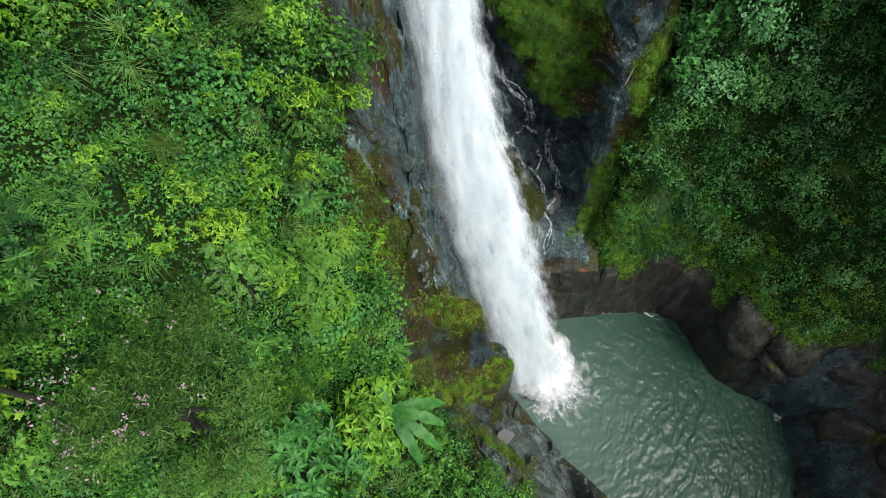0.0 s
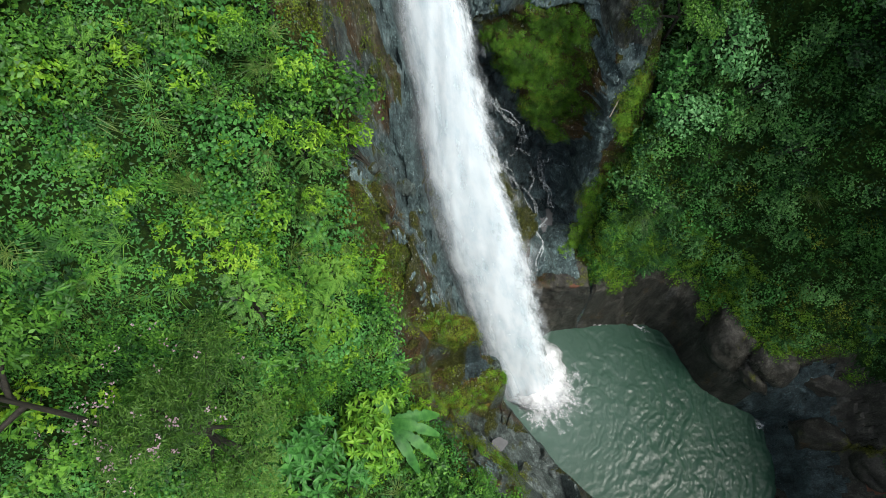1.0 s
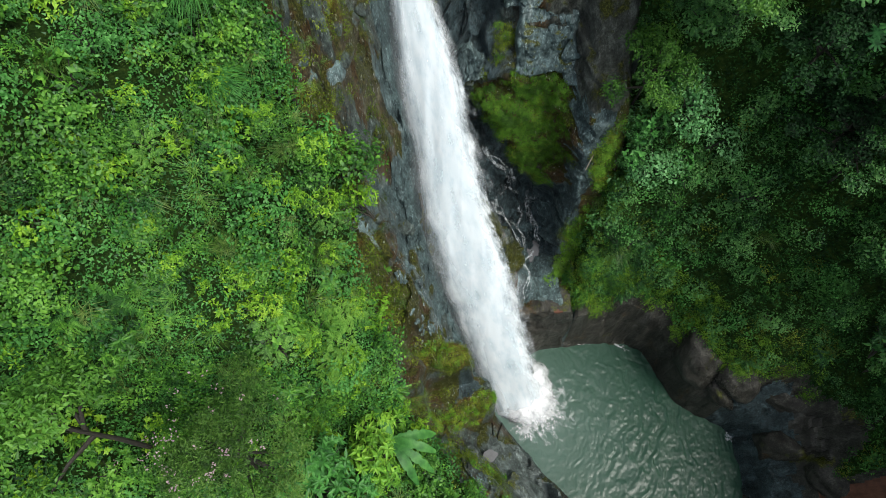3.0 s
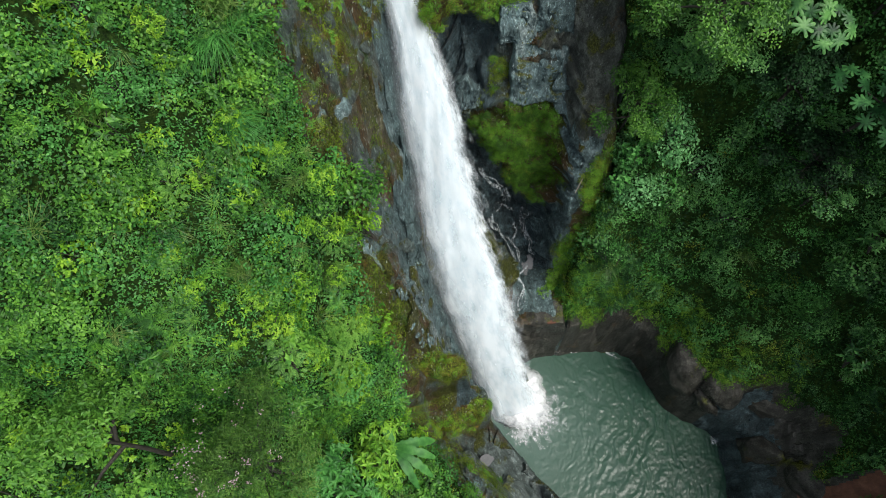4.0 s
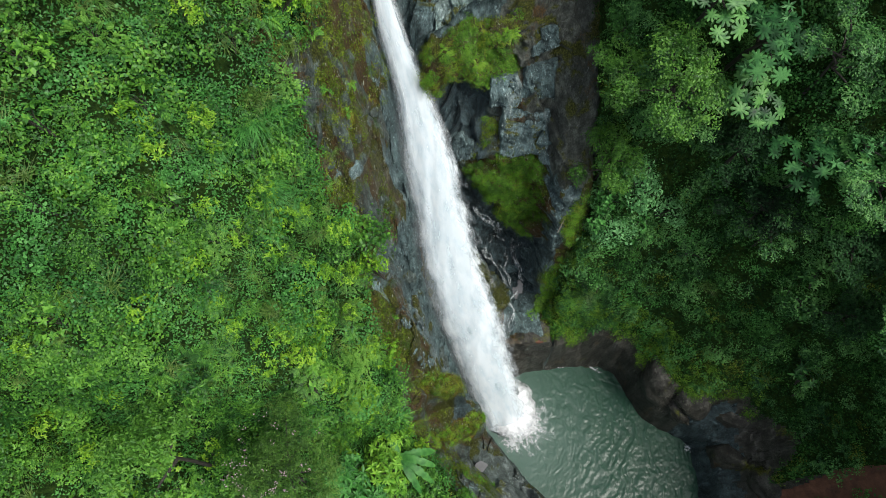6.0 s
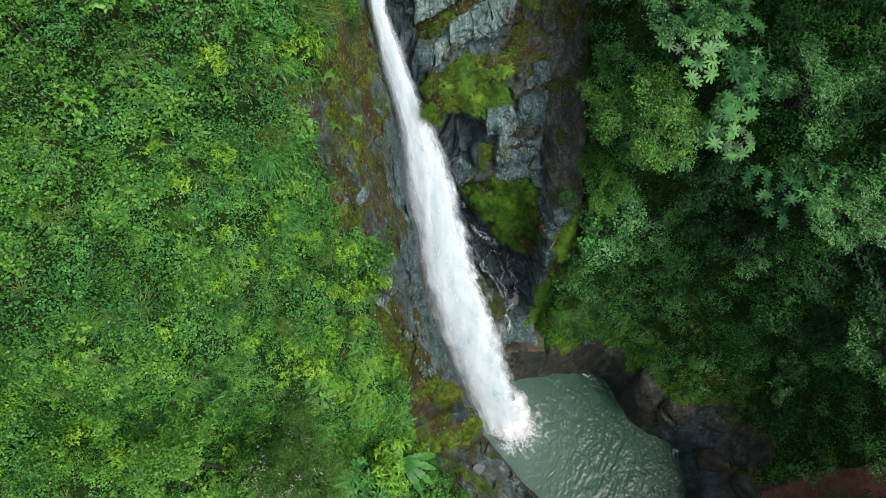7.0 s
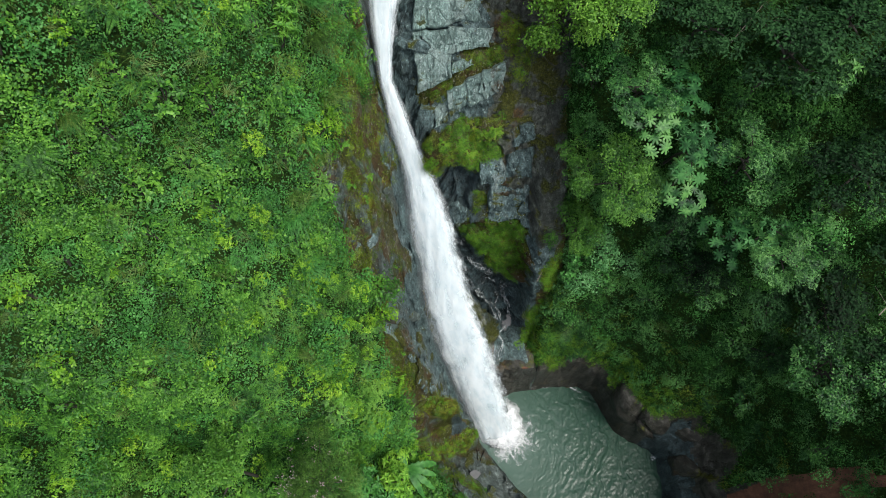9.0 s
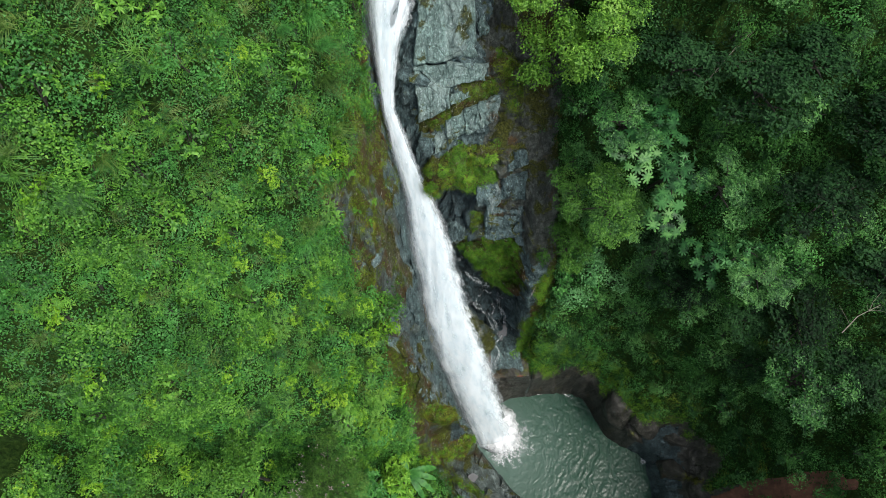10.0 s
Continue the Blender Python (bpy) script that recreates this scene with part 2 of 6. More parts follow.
def pool_material():
    """Murky green water, milky with air bubbles round the foot of the fall."""
    m, nodes, links, shader = material("murky_green_water")
    where = nodes.new("ShaderNodeNewGeometry").outputs["Position"]
    g = grain(nodes, links, where, 0.5, 5.0, 0.6)
    green = ramp(nodes, links, g, [(0.3, (0.012, 0.044, 0.027)), (0.7, (0.026, 0.066, 0.042))])
    away = nodes.new("ShaderNodeVectorMath")
    away.operation = "DISTANCE"
    away.inputs[1].default_value = (4.6, 5.8, 0.0)
    links.new(where, away.inputs[0])
    reach = sums(nodes, links, "ADD", away.outputs["Value"], sums(nodes, links, "MULTIPLY", sums(nodes, links, "SUBTRACT", g, 0.5), 5.0))
    milky = ramp(nodes, links, sums(nodes, links, "DIVIDE", reach, 10.0), [(0.15, (1, 1, 1)), (0.62, (0, 0, 0))])
    links.new(mixed(nodes, links, milky, green, (0.058, 0.105, 0.082)), shader.inputs["Base Color"])
    shader.inputs["Roughness"].default_value = 0.3
    shader.inputs["IOR"].default_value = 1.33
    shader.inputs["Specular IOR Level"].default_value = 0.5
    bumped(nodes, links, shader, grain(nodes, links, where, 9.0, 2.0, 0.5, stretch=(1.0, 0.7, 1.0)), 0.25, 0.03)
    return m


POOL = pool_material()


def fall_material(name, low, high, rim_width, ragged):
    """White falling water in long streaks, thinning to clear gaps at its rims. UV: across, along in metres."""
    m, nodes, links, shader = material(name)
    uv = nodes.new("ShaderNodeTexCoord").outputs["UV"]
    streak = grain(nodes, links, uv, 1.0, 7.0, 0.62, stretch=(8.0, 0.5, 1))
    clot = grain(nodes, links, uv, 1.0, 7.0, 0.68, stretch=(5.5, 0.8, 1))
    mix = sums(nodes, links, "ADD", sums(nodes, links, "MULTIPLY", streak, 0.5), sums(nodes, links, "MULTIPLY", clot, 0.5))
    across = nodes.new("ShaderNodeSeparateXYZ")
    links.new(uv, across.inputs[0])
    foot = ramp(nodes, links, sums(nodes, links, "DIVIDE", across.outputs[1], 30.0), [(0.25, (1, 1, 1)), (0.75, (0, 0, 0))])
    thin = ramp(nodes, links, mix, [(0.36, (0.36, 0.47, 0.51)), (0.45, (0.56, 0.65, 0.69)), (0.55, (0.72, 0.785, 0.81))])
    dense = ramp(nodes, links, mix, [(0.36, (0.86, 0.89, 0.90)), (0.45, (0.93, 0.94, 0.945))])
    links.new(mixed(nodes, links, foot, thin, dense), shader.inputs["Base Color"])
    shader.inputs["Roughness"].default_value = 0.6
    rim = sums(nodes, links, "ABSOLUTE", sums(nodes, links, "SUBTRACT", across.outputs[0], 0.5), 0.0)
    body = sums(nodes, links, "SUBTRACT", 0.5, rim)
    solid = sums(nodes, links, "ADD", sums(nodes, links, "DIVIDE", body, rim_width), sums(nodes, links, "MULTIPLY", sums(nodes, links, "SUBTRACT", mix, 0.5), ragged))
    right_gap = sums(nodes, links, "MULTIPLY", ramp(nodes, links, across.outputs[0], [(0.45, (0, 0, 0)), (0.9, (1, 1, 1))]), ramp(nodes, links, sums(nodes, links, "DIVIDE", across.outputs[1], 30.0), [(0.3, (0, 0, 0)), (0.5, (1, 1, 1))]))
    solid = sums(nodes, links, "ADD", solid, sums(nodes, links, "MULTIPLY", sums(nodes, links, "SUBTRACT", clot, 0.56), sums(nodes, links, "MULTIPLY", right_gap, 2.4)))
    close = ramp(nodes, links, sums(nodes, links, "DIVIDE", across.outputs[1], 30.0), [(0.0, (1, 1, 1)), (0.2, (0, 0, 0))])
    solid = sums(nodes, links, "ADD", solid, sums(nodes, links, "MULTIPLY", sums(nodes, links, "MULTIPLY", close, body), 2.5))
    links.new(ramp(nodes, links, solid, [(0.05, (0, 0, 0)), (0.95, (high, high, high))] if not low else [(0.1, (0, 0, 0)), (0.5, (low, low, low)), (0.95, (high, high, high))]), shader.inputs["Alpha"])
    bumped(nodes, links, shader, mix, 0.25, 0.2)
    return m


FALL = fall_material("white_falling_water", 0, 1.0, 0.24, 1.4)
VEIL = fall_material("thin_water_veil", 0.16, 0.36, 0.34, 0.9)


def plain_material(name, colour, rough):
    m, nodes, links, shader = material(name)
    where = nodes.new("ShaderNodeNewGeometry").outputs["Position"]
    g = grain(nodes, links, where, 5.0, 5.0)
    links.new(ramp(nodes, links, g, [(0.3, tuple(c * 0.8 for c in colour)), (0.7, colour)]), shader.inputs["Base Color"])
    shader.inputs["Roughness"].default_value = rough
    return m


def thread_material():
    m, nodes, links, shader = material("thin_white_water")
    where = nodes.new("ShaderNodeNewGeometry").outputs["Position"]
    shader.inputs["Base Color"].default_value = (0.46, 0.51, 0.52, 1)
    shader.inputs["Roughness"].default_value = 0.4
    links.new(ramp(nodes, links, grain(nodes, links, where, 6.0, 6.0, 0.7), [(0.38, (0.0, 0.0, 0.0)), (0.62, (0.7, 0.7, 0.7))]), shader.inputs["Alpha"])
    return m


THREAD = thread_material()

PUDDLE = plain_material("still_grey_puddle", (0.108, 0.112, 0.111), 0.08)
DEAD_WOOD = plain_material("bleached_dead_wood", (0.21, 0.19, 0.15), 0.8)


def foam_material(name, fine, ragged, start, top, wisps=False):
    """Churned foam that breaks up towards its rim. UV: the way from its middle, 0 to 1 at the rim, along u."""
    m, nodes, links, shader = material(name)
    coords = nodes.new("ShaderNodeTexCoord")
    where = nodes.new("ShaderNodeNewGeometry").outputs["Position"]
    g = grain(nodes, links, where, fine, 7.0, 0.64)
    if wisps:
        g = sums(nodes, links, "ADD", sums(nodes, links, "MULTIPLY", g, 0.5), sums(nodes, links, "MULTIPLY", grain(nodes, links, coords.outputs["UV"], 1.0, 6.0, 0.62, stretch=(5.0, 4.0, 1)), 0.5))
    links.new(ramp(nodes, links, g, [(0.3, (0.58, 0.64, 0.66)), (0.48, (0.69, 0.72, 0.735))]), shader.inputs["Base Color"])
    shader.inputs["Roughness"].default_value = 0.6
    out = nodes.new("ShaderNodeSeparateXYZ")
    links.new(coords.outputs["UV"], out.inputs[0])
    solid = sums(nodes, links, "ADD", sums(nodes, links, "SUBTRACT", 1.0, out.outputs[0]), sums(nodes, links, "MULTIPLY", sums(nodes, links, "SUBTRACT", g, 0.5), ragged))
    links.new(ramp(nodes, links, solid, [(start, (0, 0, 0)), (start + 0.5, (top, top, top))]), shader.inputs["Alpha"])
    bumped(nodes, links, shader, g, 0.2, 0.15)
    return m


CHURN = foam_material("churned_white_foam", 1.9, 1.25, 0.12, 1.0, True)
THIN_FOAM = foam_material("thin_shore_foam", 7.0, 3.0, 0.42, 0.55)
LACE = foam_material("lacy_foam", 4.5, 3.2, 0.34, 0.45, True)

# ---- the lie of the land: one height for each place, in metres above the pool ----
def lattice(ix, iy, seed):
    n = np.sin(ix * 127.1 + iy * 311.7 + seed * 74.7) * 43758.5453
    return n - np.floor(n)


def smooth_noise(x, y, size, seed):
    """Value noise between -1 and 1, with bumps of that size."""
    u, v = np.asarray(x) / size + 100.37, np.asarray(y) / size + 71.9
    iu, iv = np.floor(u), np.floor(v)
    fu, fv = u - iu, v - iv
    fu, fv = fu * fu * fu * (fu * (6 * fu - 15) + 10), fv * fv * fv * (fv * (6 * fv - 15) + 10)
    low = lattice(iu, iv, seed) * (1 - fu) + lattice(iu + 1, iv, seed) * fu
    high = lattice(iu, iv + 1, seed) * (1 - fu) + lattice(iu + 1, iv + 1, seed) * fu
    return 2 * (low * (1 - fv) + high * fv) - 1


def layered(x, y, size, seed, octaves=4, rough=0.5):
    total, gain = 0.0, 1.0
    for k in range(octaves):
        total = total + gain * smooth_noise(x, y, size / 2**k, seed + k)
        gain *= rough
    return total


def step(a, b, v):
    f = np.clip((v - a) / (b - a), 0, 1)
    return f * f * (3 - 2 * f)


# the pool's shore, seen from above
SHORE = [(8.6, -7), (6.9, 0.6), (6.1, 1.7), (5.2, 2.75), (4.9, 3.5), (4.1, 4.5), (3.2, 5.4), (3.3, 7.0), (5.6, 8.8), (7.35, 9.5), (8.5, 9.75), (9.5, 9.65), (10.5, 9.15), (11.0, 8.3), (11.6, 7.0), (12.5, 5.7), (13.7, 5.1), (14.9, 4.7), (14.75, 3.4), (14.75, 1.8), (14.2, -7)]
for _ in range(2):                   # rounded corners
    SHORE = [(a[0] * k + b[0] * (1 - k), a[1] * k + b[1] * (1 - k)) for a, b in zip(SHORE, SHORE[1:] + SHORE[:1]) for k in (0.75, 0.25)]


def shore_distance(x, y):
    """Metres from the pool's shore, negative on the water."""
    x, y = np.asarray(x, float), np.asarray(y, float)
    near, inside = np.full(x.shape, 1e9), np.zeros(x.shape, bool)
    for (ax, ay), (bx, by) in zip(SHORE, SHORE[1:] + SHORE[:1]):
        k = np.clip(((x - ax) * (bx - ax) + (y - ay) * (by - ay)) / ((bx - ax) ** 2 + (by - ay) ** 2), 0, 1)
        near = np.minimum(near, np.hypot(x - ax - k * (bx - ax), y - ay - k * (by - ay)))
        cross = ((ay > y) != (by > y)) & (x < (bx - ax) * (y - ay) / (by - ay + 1e-12) + ax)
        inside ^= cross
    return np.where(inside, -near, near)


# the fall's left and right edge by their place along y, and the height of its bed
FALL_Y = [5.6, 7.3, 8.8, 10.2, 12.0, 13.6, 15.1, 16.6, 17.9, 19.3, 20.6, 22.2, 24.0, 40.0]
FALL_L = [3.0, 2.15, 1.2, 0.35, -0.46, -0.75, -1.25, -1.45, -2.0, -2.46, -2.7, -2.9, -3.0, -2.5]
FALL_R = [6.1, 5.0, 4.2, 3.7, 2.4, 1.6, 1.0, 0.0, -0.95, -1.9, -1.65, -0.8, -0.4, 0.5]
BED_Y, BED_Z = [5.6, 6.3, 21.0, 23.0, 40.0, 90.0], [-1.0, 0.0, 23.5, 25.5, 36.0, 60.0]


def bed(y):
    return np.interp(y, BED_Y, BED_Z)


def blocks(x, y, size, seed):
    """Broken blocks: each cell of an uneven grid has its own height, -1 to 1."""
    u, v = x / size, y / size
    iu, iv = np.floor(u), np.floor(v)
    best, height = np.full(np.shape(u), 9.0), np.zeros(np.shape(u))
    for du in (-1, 0, 1):
        for dv in (-1, 0, 1):
            cu, cv = iu + du, iv + dv
            gap = np.hypot(u - cu - lattice(cu, cv, seed), v - cv - lattice(cu, cv, seed + 1))
            tilt = (lattice(cu, cv, seed + 3) - 0.5) * (u - cu) + (lattice(cu, cv, seed + 4) - 0.5) * (v - cv)
            near = gap < best
            best = np.where(near, gap, best)
            height = np.where(near, 2 * lattice(cu, cv, seed + 2) - 1 + 1.2 * tilt, height)
    return height


def rock_relief(x, y, h):
    """Ledges and blocks of the bare rock."""
    r = 0.35 * layered(x + 0.35 * h, y + 0.3 * h, 3.1, 11, 5, 0.55)
    warp = 0.4 * layered(x, y, 1.5, 15, 2)
    r = r + 0.6 * blocks(x + 0.4 * y + warp, 0.8 * y - 0.3 * x + 0.35 * h + warp, 1.5, 17) + 0.24 * blocks(x - 0.3 * y + warp, y + 0.5 * h, 0.55, 27)
    ridge = 1 - np.abs(layered(x * 0.8 + y * 0.5, y * 0.7 - x * 0.6 + 0.5 * h, 1.7, 31, 3))
    return r + 0.25 * ridge


def bank_relief(x, y):
    """Small ledges and blocks of the steep left bank."""
    warp = 0.3 * layered(x, y, 0.9, 109, 2)
    r = 0.35 * layered(1.6 * x, y, 1.3, 111, 4, 0.55) + 0.26 * blocks(1.7 * x + 0.3 * y + warp, y - 0.3 * x + warp, 0.95, 113)
    return r + 0.12 * blocks(1.9 * x - 0.4 * y + warp, y + 0.3 * x, 0.4, 115)


def ground_height(x, y):
    x, y = np.asarray(x, float), np.asarray(y, float)
    d = shore_distance(x, y) + 0.16 * layered(x, y, 1.3, 45, 3)
    xl = np.where(y < 5.6, np.interp(y, [-60, -7, 1.2, 3.1, 5.6], [12, 8.6, 6.9, 5.0, 3.0]), np.interp(y, FALL_Y, FALL_L))
    xr = np.interp(y, FALL_Y, FALL_R)
    # the bank and hillside left of the fall
    hill = 17.6 - 0.80 * (x + 5.7) + 1.044 * (y - 7.1) + 2.6 * np.exp(-((x + 10.5) ** 2 + (y - 12.8) ** 2) / 30) + 1.5 * np.exp(-((x + 5) ** 2 + (y - 2.5) ** 2) / 12)
    hill = hill + 0.8 * step(7, 11, y) * step(-4, -6.5, x)
    hill = np.maximum(hill, 3 + 0.55 * np.abs(x - 9)) + 0.9 * layered(x, y, 7, 3, 3)
    hill = np.minimum(hill, 40 + 0.25 * hill)
    away, low = np.maximum(xl - x, 0), 1 - step(3.6, 5.4, y)
    climb = np.interp(away * (1 + 0.27 * step(11, 14, y)), [0, 1.0, 1.9, 2.4, 3.6, 6, 60], [0, 2.4, 5.4, 8.2, 10.7, 14, 84])
    shelf = np.interp(away, [0, 0.4, 2.5, 4.4, 8, 60], [0, 1.3, 2.5, 7.5, 10.5, 40])
    wall = np.maximum(bed(y), 0.0) + climb * (1 - low) + shelf * low + 0.5 * layered(x, y, 2.4, 5, 3)
    # the bank falls to the pool in broken ledges
    rise = (wall + 1.0 * layered(x, y, 2.6, 95, 3)) / 2.8
    ledge = 2.8 * (np.floor(rise) + step(0.5, 0.95, rise - np.floor(rise)) - rise + 0.22)
    wall = wall + ledge * (0.35 + 0.5 * step(9.5, 7.0, y)) * step(0.2, 0.9, away) * step(0.8, 1.8, wall) * step(3.4, 8.5, y)
    wall = wall - 0.4 * step(0.45, 0.0, away) * step(6.5, 8.0, y)
    left = np.where(x < xl, np.minimum(hill, wall), -99)
    # the face beside the fall, which recedes to its right into a hollow
    yy = y + 0.55 * step(8.0, 5.0, x) + 0.22 * layered(x, y, 1.2, 47, 2)
    back = np.interp(yy, [9.0, 9.6, 10.2, 13.3, 14.2, 14.6, 15.4, 16.0, 18.3, 21, 23, 40, 90], [-1.0, 1.2, 3.0, 5.2, 6.2, 11.0, 15.0, 16.6, 20.8, 23.0, 26.5, 38.0, 62.0])
    k = step(-0.2, 0.4 + 1.8 * step(9.0, 11.0, y), x - xr)
    face = bed(y) * (1 - k) + back * k
    face = np.where(y < 5.6, -1.2, face)
    # the steep right side, steepest at its north
    north = step(5.0, 11.0, y + 0.25 * (9 - x))
    east = np.interp(d, [0, 0.35, 1.6, 3.2, 4.0, 6.0, 9.0, 12, 25, 60, 400], [-0.6, 2.3, 4.6, 8.2, 10.8, 15.5, 19.5, 23, 35, 50, 70])
    nor = np.interp(d, [0, 0.1, 0.35, 1.0, 1.5, 2.2, 3.6, 5.5, 7.5, 12, 25, 60, 400], [-0.6, 1.6, 3.9, 4.9, 7.2, 9.8, 15.2, 20.3, 23.8, 30, 46, 62, 80])
    right = east * (1 - north) + nor * north + 0.7 * layered(x, y, 5, 8, 3) * step(0.5, 4, d)
    edge = 5.85 + 0.06 * (y - 10.5) + 0.5 * smooth_noise(x, y, 3, 40)
    right = np.where((x > edge - 0.2) & (d > 0), np.minimum(right, np.maximum(back, -1) + 6 * (x - edge + 0.2)), -99)
    h = np.maximum(np.where((x >= xl) & (d > -0.4), face, -99), np.maximum(left, right))
    h = np.where(d < 0, np.where((x >= xl) & (y > 5.6), np.maximum(face, -1.4), np.maximum(left, -1.4)), h)
    h = np.maximum(h, -1.4)
    bare = step(-0.2, 0.4, h) 
    bare = bare * (1 - 0.55 * step(0.0, 0.6, scoured(x, y)))
    bare = bare * (1 - step(-0.4, 0.1, x - xl) * step(0.2, -0.2, x - xr) * (y > 5.6))
    h = h + bare * (np.where((x < xl) & (y > 5.6), bank_relief(x, y), rock_relief(x, y, h)) * (1 - 0.5 * step(6, 14, np.abs(x - 3))) * (1 - 0.75 * step(5.5, 7.0, x) * step(13.5, 12.5, x) * step(12.5, 11.5, y)) + 0.4 * layered(x, y, 2.1, 101, 2) * step(6.0, 7.5, x) * step(12.5, 11.5, y)) * (0.4 + 0.6 * step(5.5, 9.0, y))
    # the cliff right of the fall is a sheet of its own; the ground passes below it
    h = h - (2.4 + 5.0 * step(12.7, 13.2, y) * step(16.2, 15.4, y) * step(0.2, 0.8, x - xr)) * step(-0.5, -0.1, x - xr) * step(6.7, 6.2, x) * step(9.25, 9.6, y) * step(27.0, 25.0, y)
    foot = step(0.15, 0.4, x - xr) * step(6.5, 6.0, x) * step(7.6, 8.0, y) * step(9.9, 9.6, y)
    h = h - foot * np.maximum(h + 1.2, 0)
    for lx, ly, turn, rx, ry, top in LEDGES:
        c, s = math.cos(turn), math.sin(turn)
        u, v = ((x - lx) * c + (y - ly) * s) / rx, ((y - ly) * c - (x - lx) * s) / ry
        q = (u**4 + v**4) ** 0.25 + 0.10 * layered(x, y, 0.8, 97, 3)
        m = step(1.16, 0.98, q)
        h = h * (1 - m) + (top + 0.16 * layered(x, y, 0.9, 98, 4) + 0.12 * v) * m
    return h


# the mossy ledges by the foot of the fall: place, turn, half sizes, height
LEDGES = [(1.0, 5.15, 0.33, 1.35, 0.75, 6.3), (0.15, 6.4, -0.05, 1.2, 0.5, 8.8)]

VEG_Y = [-20, 0.9, 1.8, 2.7, 3.5, 5.0, 7.0, 8.2, 9.9, 11.3, 13.1, 15.0, 18.0, 20.0, 24.0, 60]
VEG_X = [9.0, 2.5, 0.9, 0.2, -0.5, -1.1, -2.05, -2.4, -2.7, -3.6, -4.2, -3.5, -3.3, -3.2, -3.4, -4]


def left_cover(x, y):
    """How far inside the left bank's plant cover, in metres."""
    return np.interp(y, VEG_Y, VEG_X) + 0.5 * layered(x, y, 2.2, 51, 3) - x


def right_cover(x, y):
    """How far inside the right bank's plant cover, in metres."""
    d = shore_distance(x, y)
    edge = np.interp(y, [9, 12.6, 13.4, 15.2, 16.4, 18.6, 20, 21.4, 24, 40], [6.15, 6.05, 6.5, 6.55, 6.1, 5.2, 3.7, 3.1, 2.2, 1.5])
    red = ((x - 18.4) / 1.9) ** 2 + ((y - 1.7) / 0.9) ** 2
    need = 0.85 + 1.3 * step(10.5, 5.0, y) * step(12.0, 15.0, x)
    return np.minimum(x - edge, d - need) + 0.35 * layered(x, y, 1.8, 57, 3) - 3 * np.maximum(1.1 - red, 0)


def within(x, s, corners, soft, seed, rough=0.3):
    """How deep inside a convex outline, in metres, with an uneven edge: above 0 inside."""
    deep = np.full(np.shape(x), 9.0)
    for (ax, ay), (bx, by) in zip(corners, corners[1:] + corners[:1]):
        deep = np.minimum(deep, ((bx - ax) * (s - ay) - (by - ay) * (x - ax)) / math.hypot(bx - ax, by - ay))
    return deep + rough * layered(x, s, soft, seed, 3)


# the bare dark face between the two mossy ledges
LEDGE_FACE = [(-0.87, 5.24), (-0.5, 4.3), (1.0, 5.15), (2.2, 5.6), (1.14, 5.98)]
MOSS_SPOTS = [(0.15, 6.4, 1.2, 0.5), (1.65, 5.0, 0.75, 0.35), (0.7, 4.45, 0.75, 0.42), (-1.5, 7.4, 0.5, 0.6), (-2.05, 12.8, 0.3, 0.5), (-2.75, 13.0, 0.32, 0.8), (-3.3, 12.65, 0.15, 0.2), (-2.1, 8.2, 0.6, 1.0), (1.6, 2.6, 0.8, 0.5), (-3.3, 14.2, 0.5, 1.2), (-3.6, 17.5, 0.7, 1.8), (-2.6, 11.2, 0.8, 0.6), (2.7, 2.3, 0.6, 0.4)]


def moss_cover(x, y):
    """Where moss and tiny ferns grow on the bare rock: above 0."""
    best = np.full(np.shape(x), -9.0)
    for mx, my, rx, ry in MOSS_SPOTS:
        best = np.maximum(best, 1 - ((x - mx) / rx) ** 2 - ((y - my) / ry) ** 2)
    return np.maximum(best, -1) + 0.55 * layered(x, y, 0.9, 81, 3) - 3 * step(-0.05, 0.1, within(x, y, LEDGE_FACE, 0.6, 89, 0.12))


def dry_fringe(x, y):
    """The strip of rusty grass between rock and scrub on the left bank: above 0."""
    c = left_cover(x, y)
    return np.where(y < 20, 0.95 - np.abs(c + 0.5), -1) + 0.4 * layered(x, y, 1.4, 85, 2)


PALE_SPOTS = [(-2.2, 9.0, 0.6, 0.12), (3.2, 3.1, 1.9, 1.1), (4.3, 1.5, 1.4, 1.0)]


def scoured(x, y):
    """Where the rock is scoured pale: above 0."""
    best = np.full(np.shape(x), -9.0)
    for mx, my, rx, ry in PALE_SPOTS:
        best = np.maximum(best, 1 - ((x - mx) / rx) ** 2 - ((y - my) / ry) ** 2)
    return np.maximum(best, -1) + 0.5 * layered(x, y, 0.8, 87, 3)

# ---- mesh helpers ----
def fast_mesh(name, verts, faces, mat, smooth=False, uvs=None):
    """A mesh from numpy arrays: verts (n, 3), faces (m, 3) or (m, 4)."""
    me = bpy.data.meshes.new(name)
    verts, faces = np.asarray(verts, np.float32), np.asarray(faces, np.int32)
    m, k = faces.shape
    me.vertices.add(len(verts))
    me.vertices.foreach_set("co", verts.ravel())
    me.loops.add(m * k)
    me.loops.foreach_set("vertex_index", faces.ravel())
    me.polygons.add(m)
    me.polygons.foreach_set("loop_start", np.arange(0, m * k, k, dtype=np.int32))
    if smooth:
        me.polygons.foreach_set("use_smooth", np.ones(m, bool))
    if uvs is not None:
        layer = me.uv_layers.new(name="UVMap")
        layer.data.foreach_set("uv", np.asarray(uvs, np.float32)[faces.ravel()].ravel())
    me.materials.append(mat)
    me.update(calc_edges=True)
    return me


